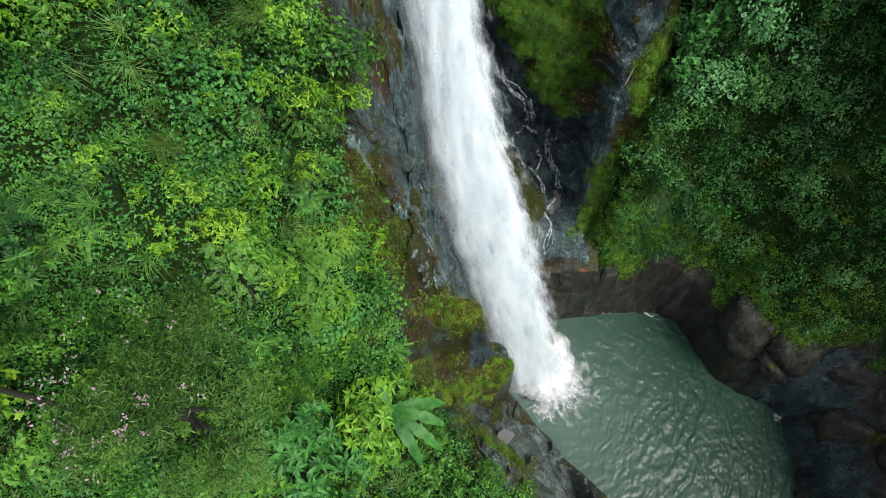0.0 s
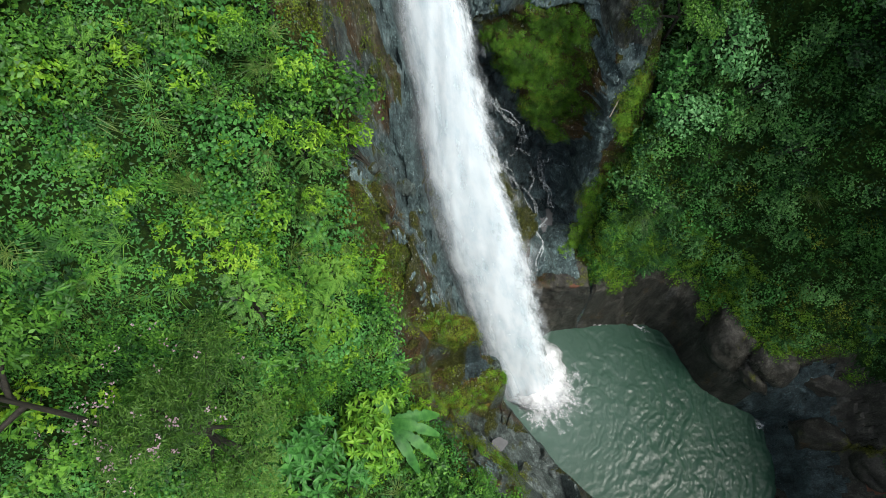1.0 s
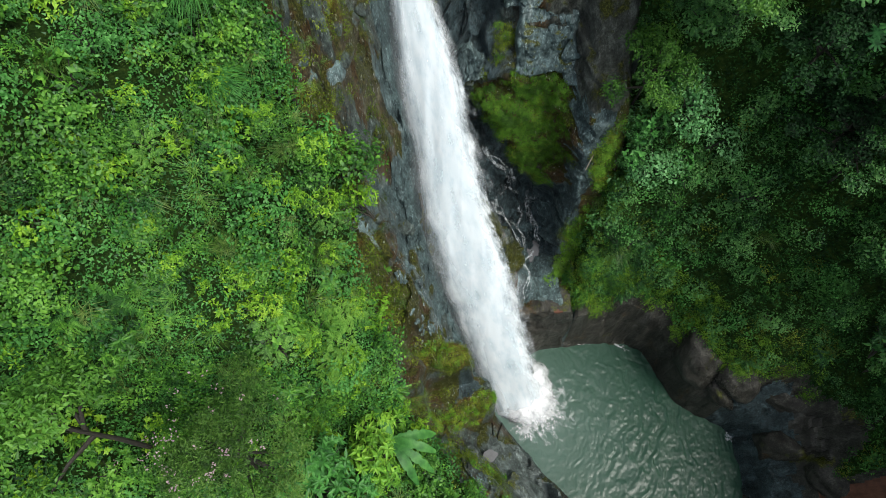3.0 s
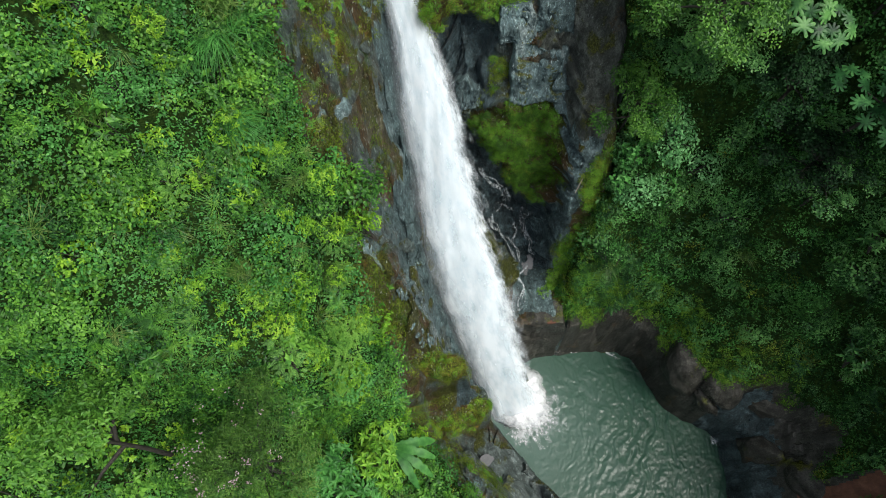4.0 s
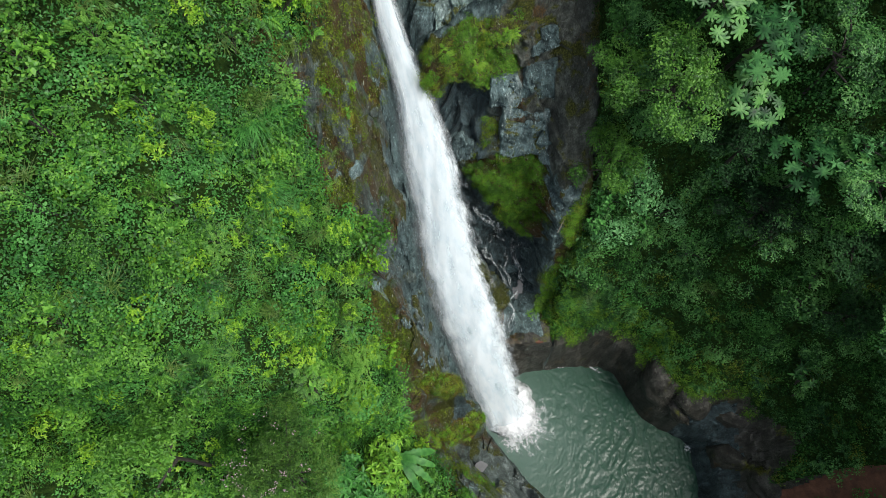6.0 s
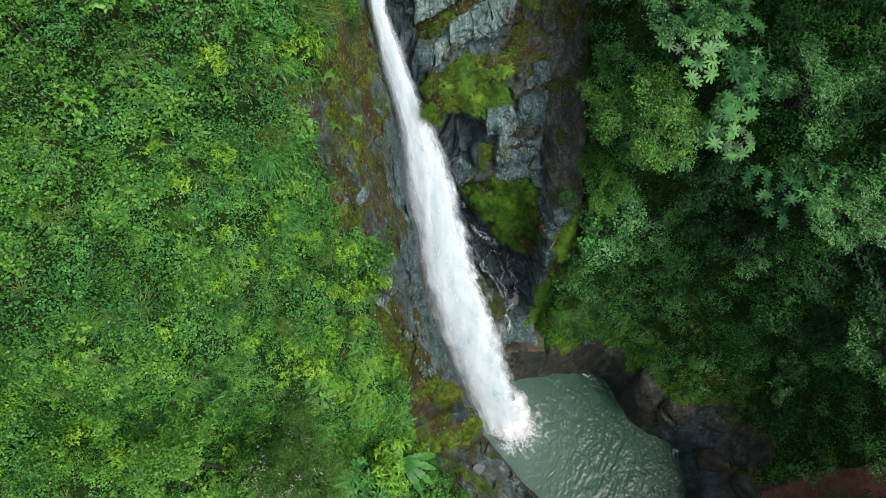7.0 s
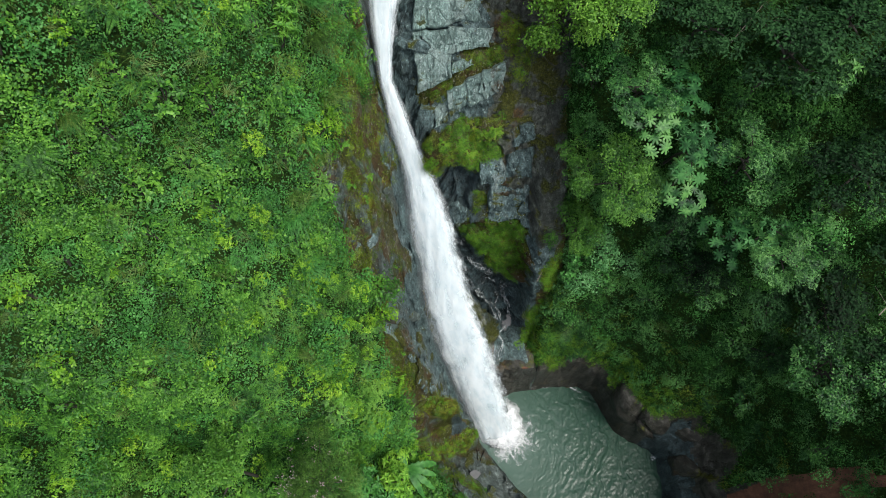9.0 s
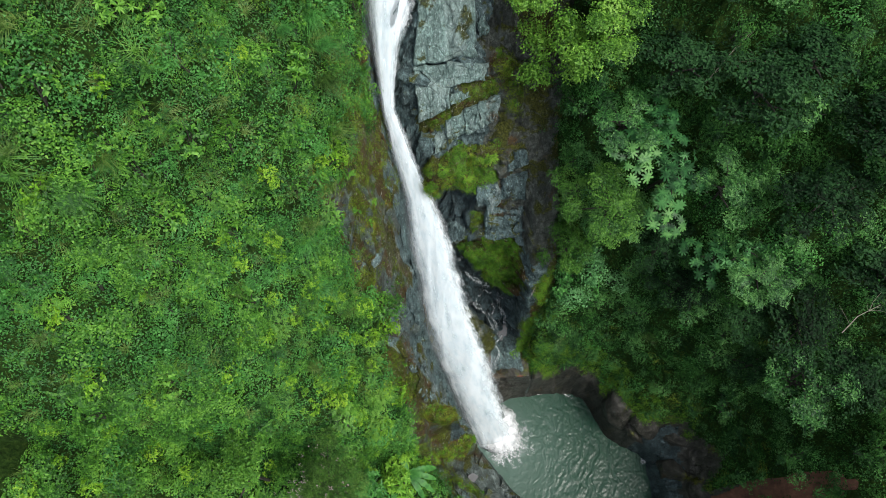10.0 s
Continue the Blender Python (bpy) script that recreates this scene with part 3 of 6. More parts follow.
def grid_faces(nu, nv):
    i = np.arange(nu * nv).reshape(nv, nu)
    return np.stack([i[:-1, :-1], i[:-1, 1:], i[1:, 1:], i[1:, :-1]], -1).reshape(-1, 4)


def part_of(name, me, parent, label=""):
    ob = new(name, me)
    ob.parent = parent
    if label:
        ob["label"] = label
    return ob


# ---- the ground: one sheet, finest round the gorge ----
def axis_places(low, high, fine, far):
    middle = np.arange(low, high, fine)
    out = [fine * 1.5]
    while sum(out) < far:
        out.append(out[-1] * 1.18)
    tail = np.cumsum(out)
    return np.concatenate([(low - tail)[::-1], middle, high + tail])


gx, gy = axis_places(-5.5, 20.0, 0.12, 420), axis_places(0.0, 24.5, 0.12, 420)
gx, gy = np.union1d(gx, np.arange(-4.0, 4.0, 0.0525)), np.union1d(gy, np.arange(2.0, 12.0, 0.0525))
GX, GY = np.meshgrid(gx, gy)
GZ = ground_height(GX, GY)
ground_mesh = fast_mesh("ground", np.stack([GX, GY, GZ], -1).reshape(-1, 3), grid_faces(len(gx), len(gy)), ROCK, True)
ground_mesh.materials.append(SOIL)
ground_mesh.materials.append(ROCK_BROWN)
ground_mesh.materials.append(RED_SOIL)
ground_mesh.materials.append(ROCK_PALE)
ground_mesh.materials.append(ROCK_WET)
ground_mesh.materials.append(ROCK_SHORE)
ground_mesh.materials.append(ROCK_BLUE)
ground_mesh.materials.append(ROCK_OLIVE)
cx, cy = (GX[:-1, :-1] + GX[1:, 1:]) / 2, (GY[:-1, :-1] + GY[1:, 1:]) / 2
kind_of_ground = np.where((left_cover(cx, cy) > 0.1) | (right_cover(cx, cy) > 0.1), 1, np.where((cx > 5.5) & (cy < 11.5), 2, 0))
kind_of_ground = np.where((kind_of_ground == 0) & (scoured(cx, cy) > 0.2), 4, kind_of_ground)
kind_of_ground = np.where(((cx - 18.4) / 1.9) ** 2 + ((cy - 1.7) / 0.9) ** 2 + 0.5 * layered(cx, cy, 1.1, 49, 3) < 0.9, 3, kind_of_ground)
# wet rock beside the fall, black partly to imitate shade in the hollow
wet_and_hollow = (cx > np.interp(cy, FALL_Y, FALL_R) - 0.3) & (cx < 6.6) & (cy > 9.0) & (cy < 14.9 + 0.3 * layered(cx, cy, 1.0, 91, 2))
beside = np.interp(cy, FALL_Y, FALL_L) - cx
ragged = layered(cx, cy, 1.1, 93, 3)
brow = np.interp(cx, [-3.0, -2.05, -1.3, -0.5, 0.0, 0.57, 1.1, 2.0], [9.3, 9.15, 9.0, 8.35, 7.95, 7.5, 6.75, 6.0]) + 0.12 * ragged
chute = (beside > -0.6) & (cy > brow) & (beside < np.interp(cy, [6, 9, 9.5, 11.0, 11.6, 13, 17, 22], [3, 9, 3.0, 2.2, 1.4, 0.9, 0.7, 0.4]) + 0.45 * ragged)
mossy = (cx < np.interp(cy, FALL_Y, FALL_L)) & (cy > 4.2) & ((cy > 5.95 + 0.15 * ragged) | (cx > 0.5 + 0.2 * (cy - 4.0) + 0.3 * ragged)) & (layered(cx, cy, 1.5, 99, 3) > np.where(cy > 11, -0.4, -0.9))
kind_of_ground = np.where((kind_of_ground == 0) & mossy & ~chute, 8, kind_of_ground)
kind_of_ground = np.where((kind_of_ground == 8) & (within(cx, cy, LEDGE_FACE, 0.6, 89, 0.12) > 0), 5, kind_of_ground)
kind_of_ground = np.where(((kind_of_ground == 0) | (kind_of_ground == 8)) & chute, 7, kind_of_ground)
kind_of_ground = np.where((kind_of_ground >= 7) & (scoured(cx, cy) > 0.25), 4, kind_of_ground)
wet_and_hollow |= (cx > 12.6) & (cx - 0.6 * cy > 10.0 + 0.6 * ragged) & (shore_distance(cx, cy) < 1.2 + 0.6 * ragged)
kind_of_ground = np.where(((kind_of_ground == 0) | (kind_of_ground == 2)) & wet_and_hollow, 5, kind_of_ground)
kind_of_ground = np.where((kind_of_ground == 4) & ((cy < 5) | (cx > 4.9)), 6, kind_of_ground)
ground_mesh.polygons.foreach_set("material_index", kind_of_ground.astype(np.int32).ravel())
ground_mesh.polygons.foreach_set("use_smooth", (kind_of_ground == 1).ravel())
ground = tagged(new("ground", ground_mesh), "steep gorge ground of wet dark rock and forest soil", "ground", kind="structure")


# ---- plants ----
rng = np.random.default_rng(7)


def unit(v):
    return v / np.maximum(np.linalg.norm(v, axis=-1, keepdims=True), 1e-9)


def leaf_arrays(base, along, normal, length, width, droop):
    """Folded, pointed leaves: four corners each. Returns corners (n, 4, 3)."""
    along = unit(along)
    side = unit(np.cross(along, normal))
    up = np.cross(side, along)
    length, width, droop = (np.broadcast_to(np.asarray(a, float), (len(base),))[:, None] for a in (length, width, droop))
    mid = base + along * length * 0.42 + up * length * 0.05
    return np.stack([base, mid + side * width / 2, base + along * length - up * length * droop, mid - side * width / 2], 1)


def leaf_mesh(name, corners, mat, tiny=False):
    """Leaves as one mesh; tiny ones are single triangles."""
    n = len(corners)
    if tiny:
        c = np.asarray(corners)
        three = np.stack([c[:, 0] * 0.7 + c[:, 1] * 0.6 - c[:, 3] * 0.3, c[:, 2], c[:, 0] * 0.7 + c[:, 3] * 0.6 - c[:, 1] * 0.3], 1)
        return fast_mesh(name, three.reshape(-1, 3), np.arange(n * 3).reshape(-1, 3), mat)
    i = np.arange(n)[:, None] * 4
    faces = np.concatenate([i + np.array([0, 1, 2]), i + np.array([0, 2, 3])], 1).reshape(-1, 3)
    return fast_mesh(name, corners.reshape(-1, 3), faces, mat)


def around(axis):
    """Two directions square to each axis."""
    helper = np.where(np.abs(axis[:, 2:3]) > 0.9, [[1.0, 0, 0]], [[0, 0, 1.0]])
    a = unit(np.cross(axis, helper))
    return a, np.cross(axis, a)


def rosettes(centres, axes, count, length, slim, spread, droop=0.25, jitter=0.08):
    """Leaves set round twig ends: spread is how far they bend from the twig, in radians."""
    n = len(centres)
    axes = unit(axes)
    a, b = around(axes)
    turn = (np.arange(count)[None] + rng.random((n, 1))) * (2 * np.pi / count) + rng.normal(0, 0.3, (n, count))
    bend = np.clip(rng.normal(spread, 0.25, (n, count)), 0.15, 1.9)
    way = axes[:, None] * np.cos(bend)[..., None] + (a[:, None] * np.cos(turn)[..., None] + b[:, None] * np.sin(turn)[..., None]) * np.sin(bend)[..., None]
    start = centres[:, None] + rng.normal(0, jitter, (n, count, 3))
    size = length * rng.uniform(0.65, 1.2, (n, count))
    normal = axes[:, None] * 0.7 + np.array([0, 0, 0.5]) + rng.normal(0, 0.25, (n, count, 3))
    return leaf_arrays(start.reshape(-1, 3), way.reshape(-1, 3), normal.reshape(-1, 3), size.ravel(), size.ravel() * slim, rng.uniform(0, 2 * droop, n * count))


def dome(twigs, radius, height, inner=0.45):
    """Twig ends over a lumpy dome, and the ways in which they point."""
    way = unit(rng.normal(0, 1, (twigs, 3)) * [1, 1, 0.9] + [0, 0, 0.45])
    way[:, 2] = np.abs(way[:, 2]) * 0.95 + 0.03
    lump = 0.75 + 0.3 * np.sin(way[:, 0] * 5 + rng.random() * 6) * np.sin(way[:, 1] * 4 + rng.random() * 6)
    reach = lump * rng.uniform(inner, 1.0, twigs) ** 0.4
    return way * [radius, radius, height] * reach[:, None], unit(way + [0, 0, 0.55])


def clump(kind):
    if kind == "broad":
        p, w = dome(58, 0.75, 0.75)
        return rosettes(p, w, 5, 0.11, 0.66, 1.28)
    if kind == "fine":
        p, w = dome(64, 0.7, 0.68)
        return rosettes(p, w, 5, 0.088, 0.66, 1.22, jitter=0.06)
    if kind == "vine":
        p, w = dome(70, 0.95, 0.42)
        return rosettes(p, w, 4, 0.1, 0.8, 1.3, 0.3, 0.1)
    if kind == "herb":
        p, w = dome(38, 0.6, 0.75)
        return rosettes(p, w, 7, 0.12, 0.46, 1.25, 0.3, 0.03)
    if kind == "palmate":
        p, w = dome(11, 0.7, 0.8, 0.7)
        return rosettes(p, w, 9, 0.29, 0.36, 1.35, 0.25, 0.015)
    if kind == "lobed":
        p, w = dome(15, 0.75, 0.8, 0.6)
        return rosettes(p, w, 7, 0.19, 0.62, 1.2, 0.2, 0.02)
    if kind == "fern":
        parts = []
        for k in range(11):
            turn, lift = rng.random() * 6.283, rng.uniform(0.5, 1.1)
            out = np.array([math.cos(turn), math.sin(turn), 0.0])
            s = np.linspace(0.12, 1, 13)[:, None]
            rib = out * s * 0.95 + np.array([0, 0, 1.0]) * (lift * s - 0.85 * s * s)
            side = np.array([-out[1], out[0], 0.0])
            for sign in (1, -1):
                parts.append(leaf_arrays(rib, side * sign + out * 0.4 + [0, 0, -0.15], np.tile([0, 0, 1.0], (13, 1)), 0.26 * (1.1 - s[:, 0]) + 0.05, 0.07, 0.2))
        return np.concatenate(parts)
    if kind == "pinnate":
        p, w = dome(44, 0.75, 0.7, 0.5)
        parts = []
        for at, way in zip(p, w):
            out = unit(way + rng.normal(0, 0.25, 3) + [0, 0, -0.35])
            side = unit(np.cross(out, [0, 0, 1.0]))
            s = np.linspace(0.1, 1, 9)[:, None]
            rib = at + out * s * 0.3 - np.array([0, 0, 0.09]) * s * s
            for sign in (1, -1):
                parts.append(leaf_arrays(rib, side * sign + out * 0.55, np.tile([0, 0, 1.0], (9, 1)), 0.1 * (1.15 - 0.7 * s[:, 0]), 0.03, 0.15))
        return np.concatenate(parts)
    if kind == "moss":
        p, w = dome(60, 0.55, 0.12)
        return rosettes(p, w, 4, 0.075, 0.6, 1.0, jitter=0.06)
    raise ValueError(kind)


def blades(count, length, width, spread, arch=0.25, wide=0.06):
    """Arching blades from one root: three pieces each, as corner quads."""
    turn, lean = rng.random(count) * 6.283, rng.uniform(0.1, spread, count)
    out = np.stack([np.cos(turn), np.sin(turn), 0 * turn], -1)
    side = np.stack([-np.sin(turn), np.cos(turn), 0 * turn], -1)
    size = length * rng.uniform(0.6, 1.15, count)
    roots = rng.normal(0, wide, (count, 3)) * [1, 1, 0.3]
    rows = []
    for s in (0.0, 0.35, 0.7, 1.0):
        rib = out * (size * (np.sin(lean) * s + 0.3 * s * s))[:, None] + np.array([arch, -arch, 0]) * (size * s * s)[:, None] + np.array([0, 0, 1.0]) * (size * (np.cos(lean) * s - 0.95 * s**2.0))[:, None]
        rib += roots
        half = width * (1 - 0.9 * s) * 0.5
        rows.append((rib - side * half, rib + side * half))
    quads = [np.stack([rows[k][0], rows[k][1], rows[k + 1][1], rows[k + 1][0]], 1) for k in range(3)]
    return np.concatenate(quads)


TEMPLATES = {k: [clump(k) for _ in range(5)] for k in ("broad", "fine", "vine", "herb", "palmate", "fern", "moss")}
TEMPLATES["grass"] = [blades(44, 0.85, 0.017, 0.9) for _ in range(5)]


def slope_at(x, y, e=0.25):
    return (ground_height(x + e, y) - ground_height(x - e, y)) / (2 * e), (ground_height(x, y + e) - ground_height(x, y - e)) / (2 * e)


def scatter(count, low, high, cover, seed, margin=0.0):
    """Places on the ground within a cover, evenly spread over the slope's own surface, with the ground's normal."""
    r = np.random.default_rng(seed)
    x, y = r.uniform(low[0], high[0], count * 4), r.uniform(low[1], high[1], count * 4)
    keep = cover(x, y) > margin
    x, y = x[keep], y[keep]
    sx, sy = slope_at(x, y)
    steep = np.minimum(np.sqrt(1 + sx * sx + sy * sy), 4.0)
    keep = r.random(len(x)) < steep / 4.0
    x, y, sx, sy = (a[keep][:count] for a in (x, y, sx, sy))
    return x, y, ground_height(x, y), unit(np.stack([-sx, -sy, np.ones_like(sx)], -1))


def planted(kind, x, y, z, normal, size, lean=0.55, sink=0.1):
    """Clumps of a kind set on the ground, all their leaves in one array."""
    out = []
    up = unit(normal * lean + np.array([0, 0, 1 - lean]))
    a, b = around(up)
    turn = rng.random(len(x)) * 6.283
    for i in range(len(x)):
        t = TEMPLATES[kind][i % 5]
        c, s = math.cos(turn[i]), math.sin(turn[i])
        m = np.stack([a[i] * c + b[i] * s, b[i] * c - a[i] * s, up[i]], 0) * size[i]
        out.append(t @ m + np.array([x[i], y[i], z[i]]) - up[i] * sink * size[i])
    return np.concatenate(out).astype(np.float32)


def choose(*options):
    """Splits places among kinds by their weights."""
    weights = np.stack([np.maximum(w, 0.001) for w in options], -1)
    weights = np.cumsum(weights, -1) / weights.sum(-1, keepdims=True)
    return (rng.random(len(weights))[:, None] > weights).sum(-1)


def undergrowth(name, label, kind, mat, x, y, z, n, pick, size):
    """One sheet of plants of one kind, too many to count."""
    k = pick
    corners = planted(kind, x[k], y[k], z[k], n[k], size[k])
    return tagged(new(name, leaf_mesh(name, corners, mat, kind in ("fine", "moss") or mat is LEAF_SHADED)), label, "undergrowth", kind="stuff")


def carpet(name, label, count, low, high, cover, seed, mat, size, margin=0.0):
    """A thin layer of small leaves close to the ground."""
    x, y, z, n = scatter(count, low, high, cover, seed, margin)
    places = np.stack([x, y, z], -1) + n * rng.uniform(0.02, 0.25, (len(x), 1))
    leaves = rosettes(places, n + [0, 0, 0.3], 4, size, 0.65, 1.15, 0.2, 0.09)
    return tagged(new(name, leaf_mesh(name, leaves, mat, True)), label, "undergrowth", kind="stuff")


carpet("ground_ivy", "low green plants covering the soil of the hillside", 38000, (-17, -3), (3.5, 27), left_cover, 25, LEAF_BLUE, 0.1)
carpet("shade_ivy", "low plants on the shaded bank's soil, their leaves darkened for its shade", 24000, (2.5, -1), (24, 24), right_cover, 26, LEAF_SHADED, 0.10)

# the left hillside: bright mixed scrub
x, y, z, n = scatter(1980, (-17, -3), (3.5, 27), left_cover, 21)
bumpy = layered(x, y, 2.6, 61, 3)
z = z + np.maximum(0.4 + 1.2 * bumpy, 0.05)
hue = layered(x, y, 3.4, 63, 3)
cool = 0.6 * np.exp(-((x + 8.3) ** 2 + (y - 3.2) ** 2) / 4)
low_middle = np.exp(-((x + 4.5) ** 2 + (y - 6) ** 2) / 22)
size = rng.uniform(0.58, 1.22, len(x))
# the last weight sets dark leaves as painted shadow gaps on the slope
pick = choose(0.9 + 0.5 * bumpy, 0.8 - 0.8 * hue, 0.25 + 1.2 * hue * 0.8 + 0.6 * low_middle + 0.9 * np.exp(-((x + 3.8) ** 2 + (y - 8.5) ** 2) / 10) - 0.3 * step(-7, -9, x) - cool - 0.6 * step(7, 13, y), 0.5 - 0.6 * hue + 0.4 * cool, 0.35 + 0.5 * hue, 0.5 + 1.5 * step(9, 14, y), 0.05 + 3.0 * cool + 0.45 * step(10, 14, y))
undergrowth("broadleaf_scrub", "bright green broad-leaved scrub covering the steep hillside", "broad", LEAF_MID, x, y, z, n, pick == 0, size)
undergrowth("small_leaved_scrub", "mid-green small-leaved scrub covering the steep hillside", "fine", LEAF_MID, x, y, z, n, pick == 1, size)
undergrowth("lime_herbs", "lime-green leafy herbs growing in patches on the hillside", "herb", LEAF_LIME, x, y, z, n, pick == 2, size * 0.9)
undergrowth("creepers", "cool green creepers trailing over the hillside scrub", "vine", LEAF_BLUE, x, y, z, n, pick == 3, size)
undergrowth("ferns", "arching green ferns among the hillside scrub", "fern", LEAF_MID, x, y, z, n, pick == 4, size * 0.7)
# leaf colour imitates the shadows between the hillside's bushes
undergrowth("dark_scrub", "broad-leaved hillside scrub, its leaves darkened for the slope's shadows", "broad", LEAF_SHADED, x, y, z - 0.2, n, pick == 6, size)
undergrowth("tall_grass", "long arching grass among the hillside scrub", "grass", LEAF_GRASS, x, y, z, n, pick == 5, size)

x, y, z, n = scatter(260, (-15, 2), (-2, 24), lambda x, y: np.minimum(left_cover(x, y), layered(x, y, 2.2, 67, 3) - 0.02), 35)
size = rng.uniform(0.7, 1.3, len(x))
pick = choose(1.0 + 0 * x, 0.6 + 0 * x, 0.45 + 0 * x)
undergrowth("meadow_grass", "long pale green grass in patches on the hillside", "grass", LEAF_FERNY, x, y, z + 0.55, n, pick == 0, size)
undergrowth("olive_grass", "olive-green grass in patches on the hillside", "grass", LEAF_GRASS, x, y, z + 0.5, n, pick == 1, size)
undergrowth("meadow_moss", "yellow-green small plants between the hillside grass", "moss", LEAF_MOSSY, x, y, z + 0.45, n, pick == 2, size)

# the shaded right bank; its leaf colours are darkened towards that shade
x, y, z, n = scatter(1280, (2.5, -3), (24, 26), right_cover, 22)
bumpy = layered(x, y, 2.4, 65, 3)
z = z + np.maximum(0.2 + 0.6 * bumpy, 0.05)
size = rng.uniform(0.66, 1.2, len(x))
rim = np.exp(-np.maximum(right_cover(x, y), 0) / 0.9)
# the shadiest slopes get more of the leaves darkened for shade
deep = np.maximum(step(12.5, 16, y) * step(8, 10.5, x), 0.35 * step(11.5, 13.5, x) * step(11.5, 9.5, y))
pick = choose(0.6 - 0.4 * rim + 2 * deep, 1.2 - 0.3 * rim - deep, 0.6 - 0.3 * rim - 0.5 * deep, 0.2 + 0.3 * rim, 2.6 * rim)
undergrowth("shade_scrub", "broad-leaved scrub on the shaded bank, its leaves darkened for the shade", "broad", LEAF_SHADED, x, y, z, n, pick == 0, size)
undergrowth("shade_small_scrub", "dark green small-leaved scrub on the shaded bank", "fine", LEAF_TREE, x, y, z, n, pick == 1, size * 1.15)
undergrowth("shade_creepers", "cool green creepers hanging down the shaded bank", "vine", LEAF_BLUE, x, y, z, n, pick == 2, size)
undergrowth("shade_ferns", "green ferns on the shaded bank above the pool", "fern", LEAF_TREE, x, y, z, n, pick == 3, size * 0.6)
undergrowth("rim_moss", "yellow-green moss and tiny ferns along the rock rim", "moss", LEAF_MOSS, x, y, z, n, pick == 4, size * 1.1)

# the lit rim of the shaded bank
x, y, z, n = scatter(320, (5.0, 8.5), (10.5, 15.5), lambda x, y: 0.6 - np.abs(right_cover(x, y) - 0.6), 28)
size = rng.uniform(0.4, 0.75, len(x))
pick = choose(1.0 + 0 * x, 0.7 + 0.6 * step(11, 13, y), 0.35 + 0 * x)
undergrowth("rim_plants", "yellow-green small plants along the edge of the shaded bank", "fine", LEAF_MOSSY, x, y, z + 0.05, n, pick == 0, size * 0.75)
undergrowth("rim_scrub", "cool green scrub along the edge of the shaded bank", "fine", LEAF_TREE, x, y, z + 0.1, n, pick == 1, size)
undergrowth("rim_ferns", "green ferns hanging over the edge of the shaded bank", "fern", LEAF_MID, x, y, z + 0.1, n, pick == 2, size * 0.8)

x, y, z, n = scatter(420, (5.6, 4.5), (16.5, 12.5), lambda x, y: 0.5 - np.abs(right_cover(x, y) - 0.35), 34)
size = rng.uniform(0.5, 1.0, len(x))
pick = choose(1.0 + 0 * x, 0.5 + 0 * x)
undergrowth("edge_moss", "yellow-green moss hanging over the rock rim above the pool", "moss", LEAF_MOSSY, x, y, z + 0.1, n, pick == 0, size * 1.3)
undergrowth("edge_herbs", "tiny yellow-green herbs along the rock rim above the pool", "fine", LEAF_MOSSY, x, y, z + 0.1, n, pick == 1, size * 0.6)

# moss and tiny ferns on the rock, and the rusty grass that fringes it
x, y, z, n = scatter(1500, (-5, 1), (6, 21), moss_cover, 23)
size = rng.uniform(0.5, 1.0, len(x))
pick = choose(1.0 + 0 * x, 0.15 + 0 * x)
undergrowth("rock_moss", "olive moss and tiny plants on the wet rock", "moss", LEAF_MOSS, x, y, z, n, pick == 0, size)
undergrowth("rock_ferns", "small green ferns rooted in the wet rock", "fern", LEAF_MID, x, y, z, n, pick == 1, size * 0.4)
x, y, z, n = scatter(380, (-2.0, 3.6), (2.8, 8.0), lambda x, y: np.maximum(1 - ((x - 0.1) / 1.35) ** 2 - ((y - 6.4) / 0.55) ** 2, 1 - ((x - 1.2 - 1.3 * (y - 4.75)) / 0.9) ** 2 - ((y - 4.7) / 0.75) ** 2) + 0.4 * layered(x, y, 0.8, 84, 2) - 3 * step(-0.05, 0.1, within(x, y, LEDGE_FACE, 0.6, 89, 0.12)), 29)
size = rng.uniform(0.4, 0.8, len(x))
pick = choose(0.8 + 0 * x, 0.3 + 0.4 * step(6.0, 5.4, y), 0.6 + 0.5 * step(5.4, 6.0, y), 0.4 + 0 * x)
undergrowth("ledge_moss", "olive moss on the ledges by the pool", "moss", LEAF_MOSS, x, y, z, n, pick == 0, size * 1.2)
undergrowth("ledge_herbs", "small yellow-green herbs on the ledges by the pool", "fine", LEAF_LIME, x, y, z, n, pick == 1, size * 0.55)
undergrowth("ledge_grass", "dry grass on the ledges by the pool", "grass", LEAF_DRY, x, y, z, n, pick == 2, size * 0.7)
undergrowth("ledge_green_grass", "green grass on the ledges by the pool", "grass", LEAF_GRASS, x, y, z, n, pick == 3, size * 0.7)
x, y, z, n = scatter(640, (-7, 0), (3, 20), dry_fringe, 24)
size = rng.uniform(0.35, 0.75, len(x))
pick = choose(0.8 + 0 * x, 0.7 + 0 * x, 0.8 + 0 * x)
undergrowth("rusty_grass", "rusty dry grass along the edge of the rock", "grass", LEAF_DRY, x, y, z, n, pick == 0, size)
undergrowth("fringe_grass", "green grass hanging over the edge of the rock", "grass", LEAF_GRASS, x, y, z, n, pick == 1, size * 1.1)
undergrowth("fringe_moss", "olive moss along the edge of the rock", "moss", LEAF_MOSS, x, y, z, n, pick == 2, size * 1.6)


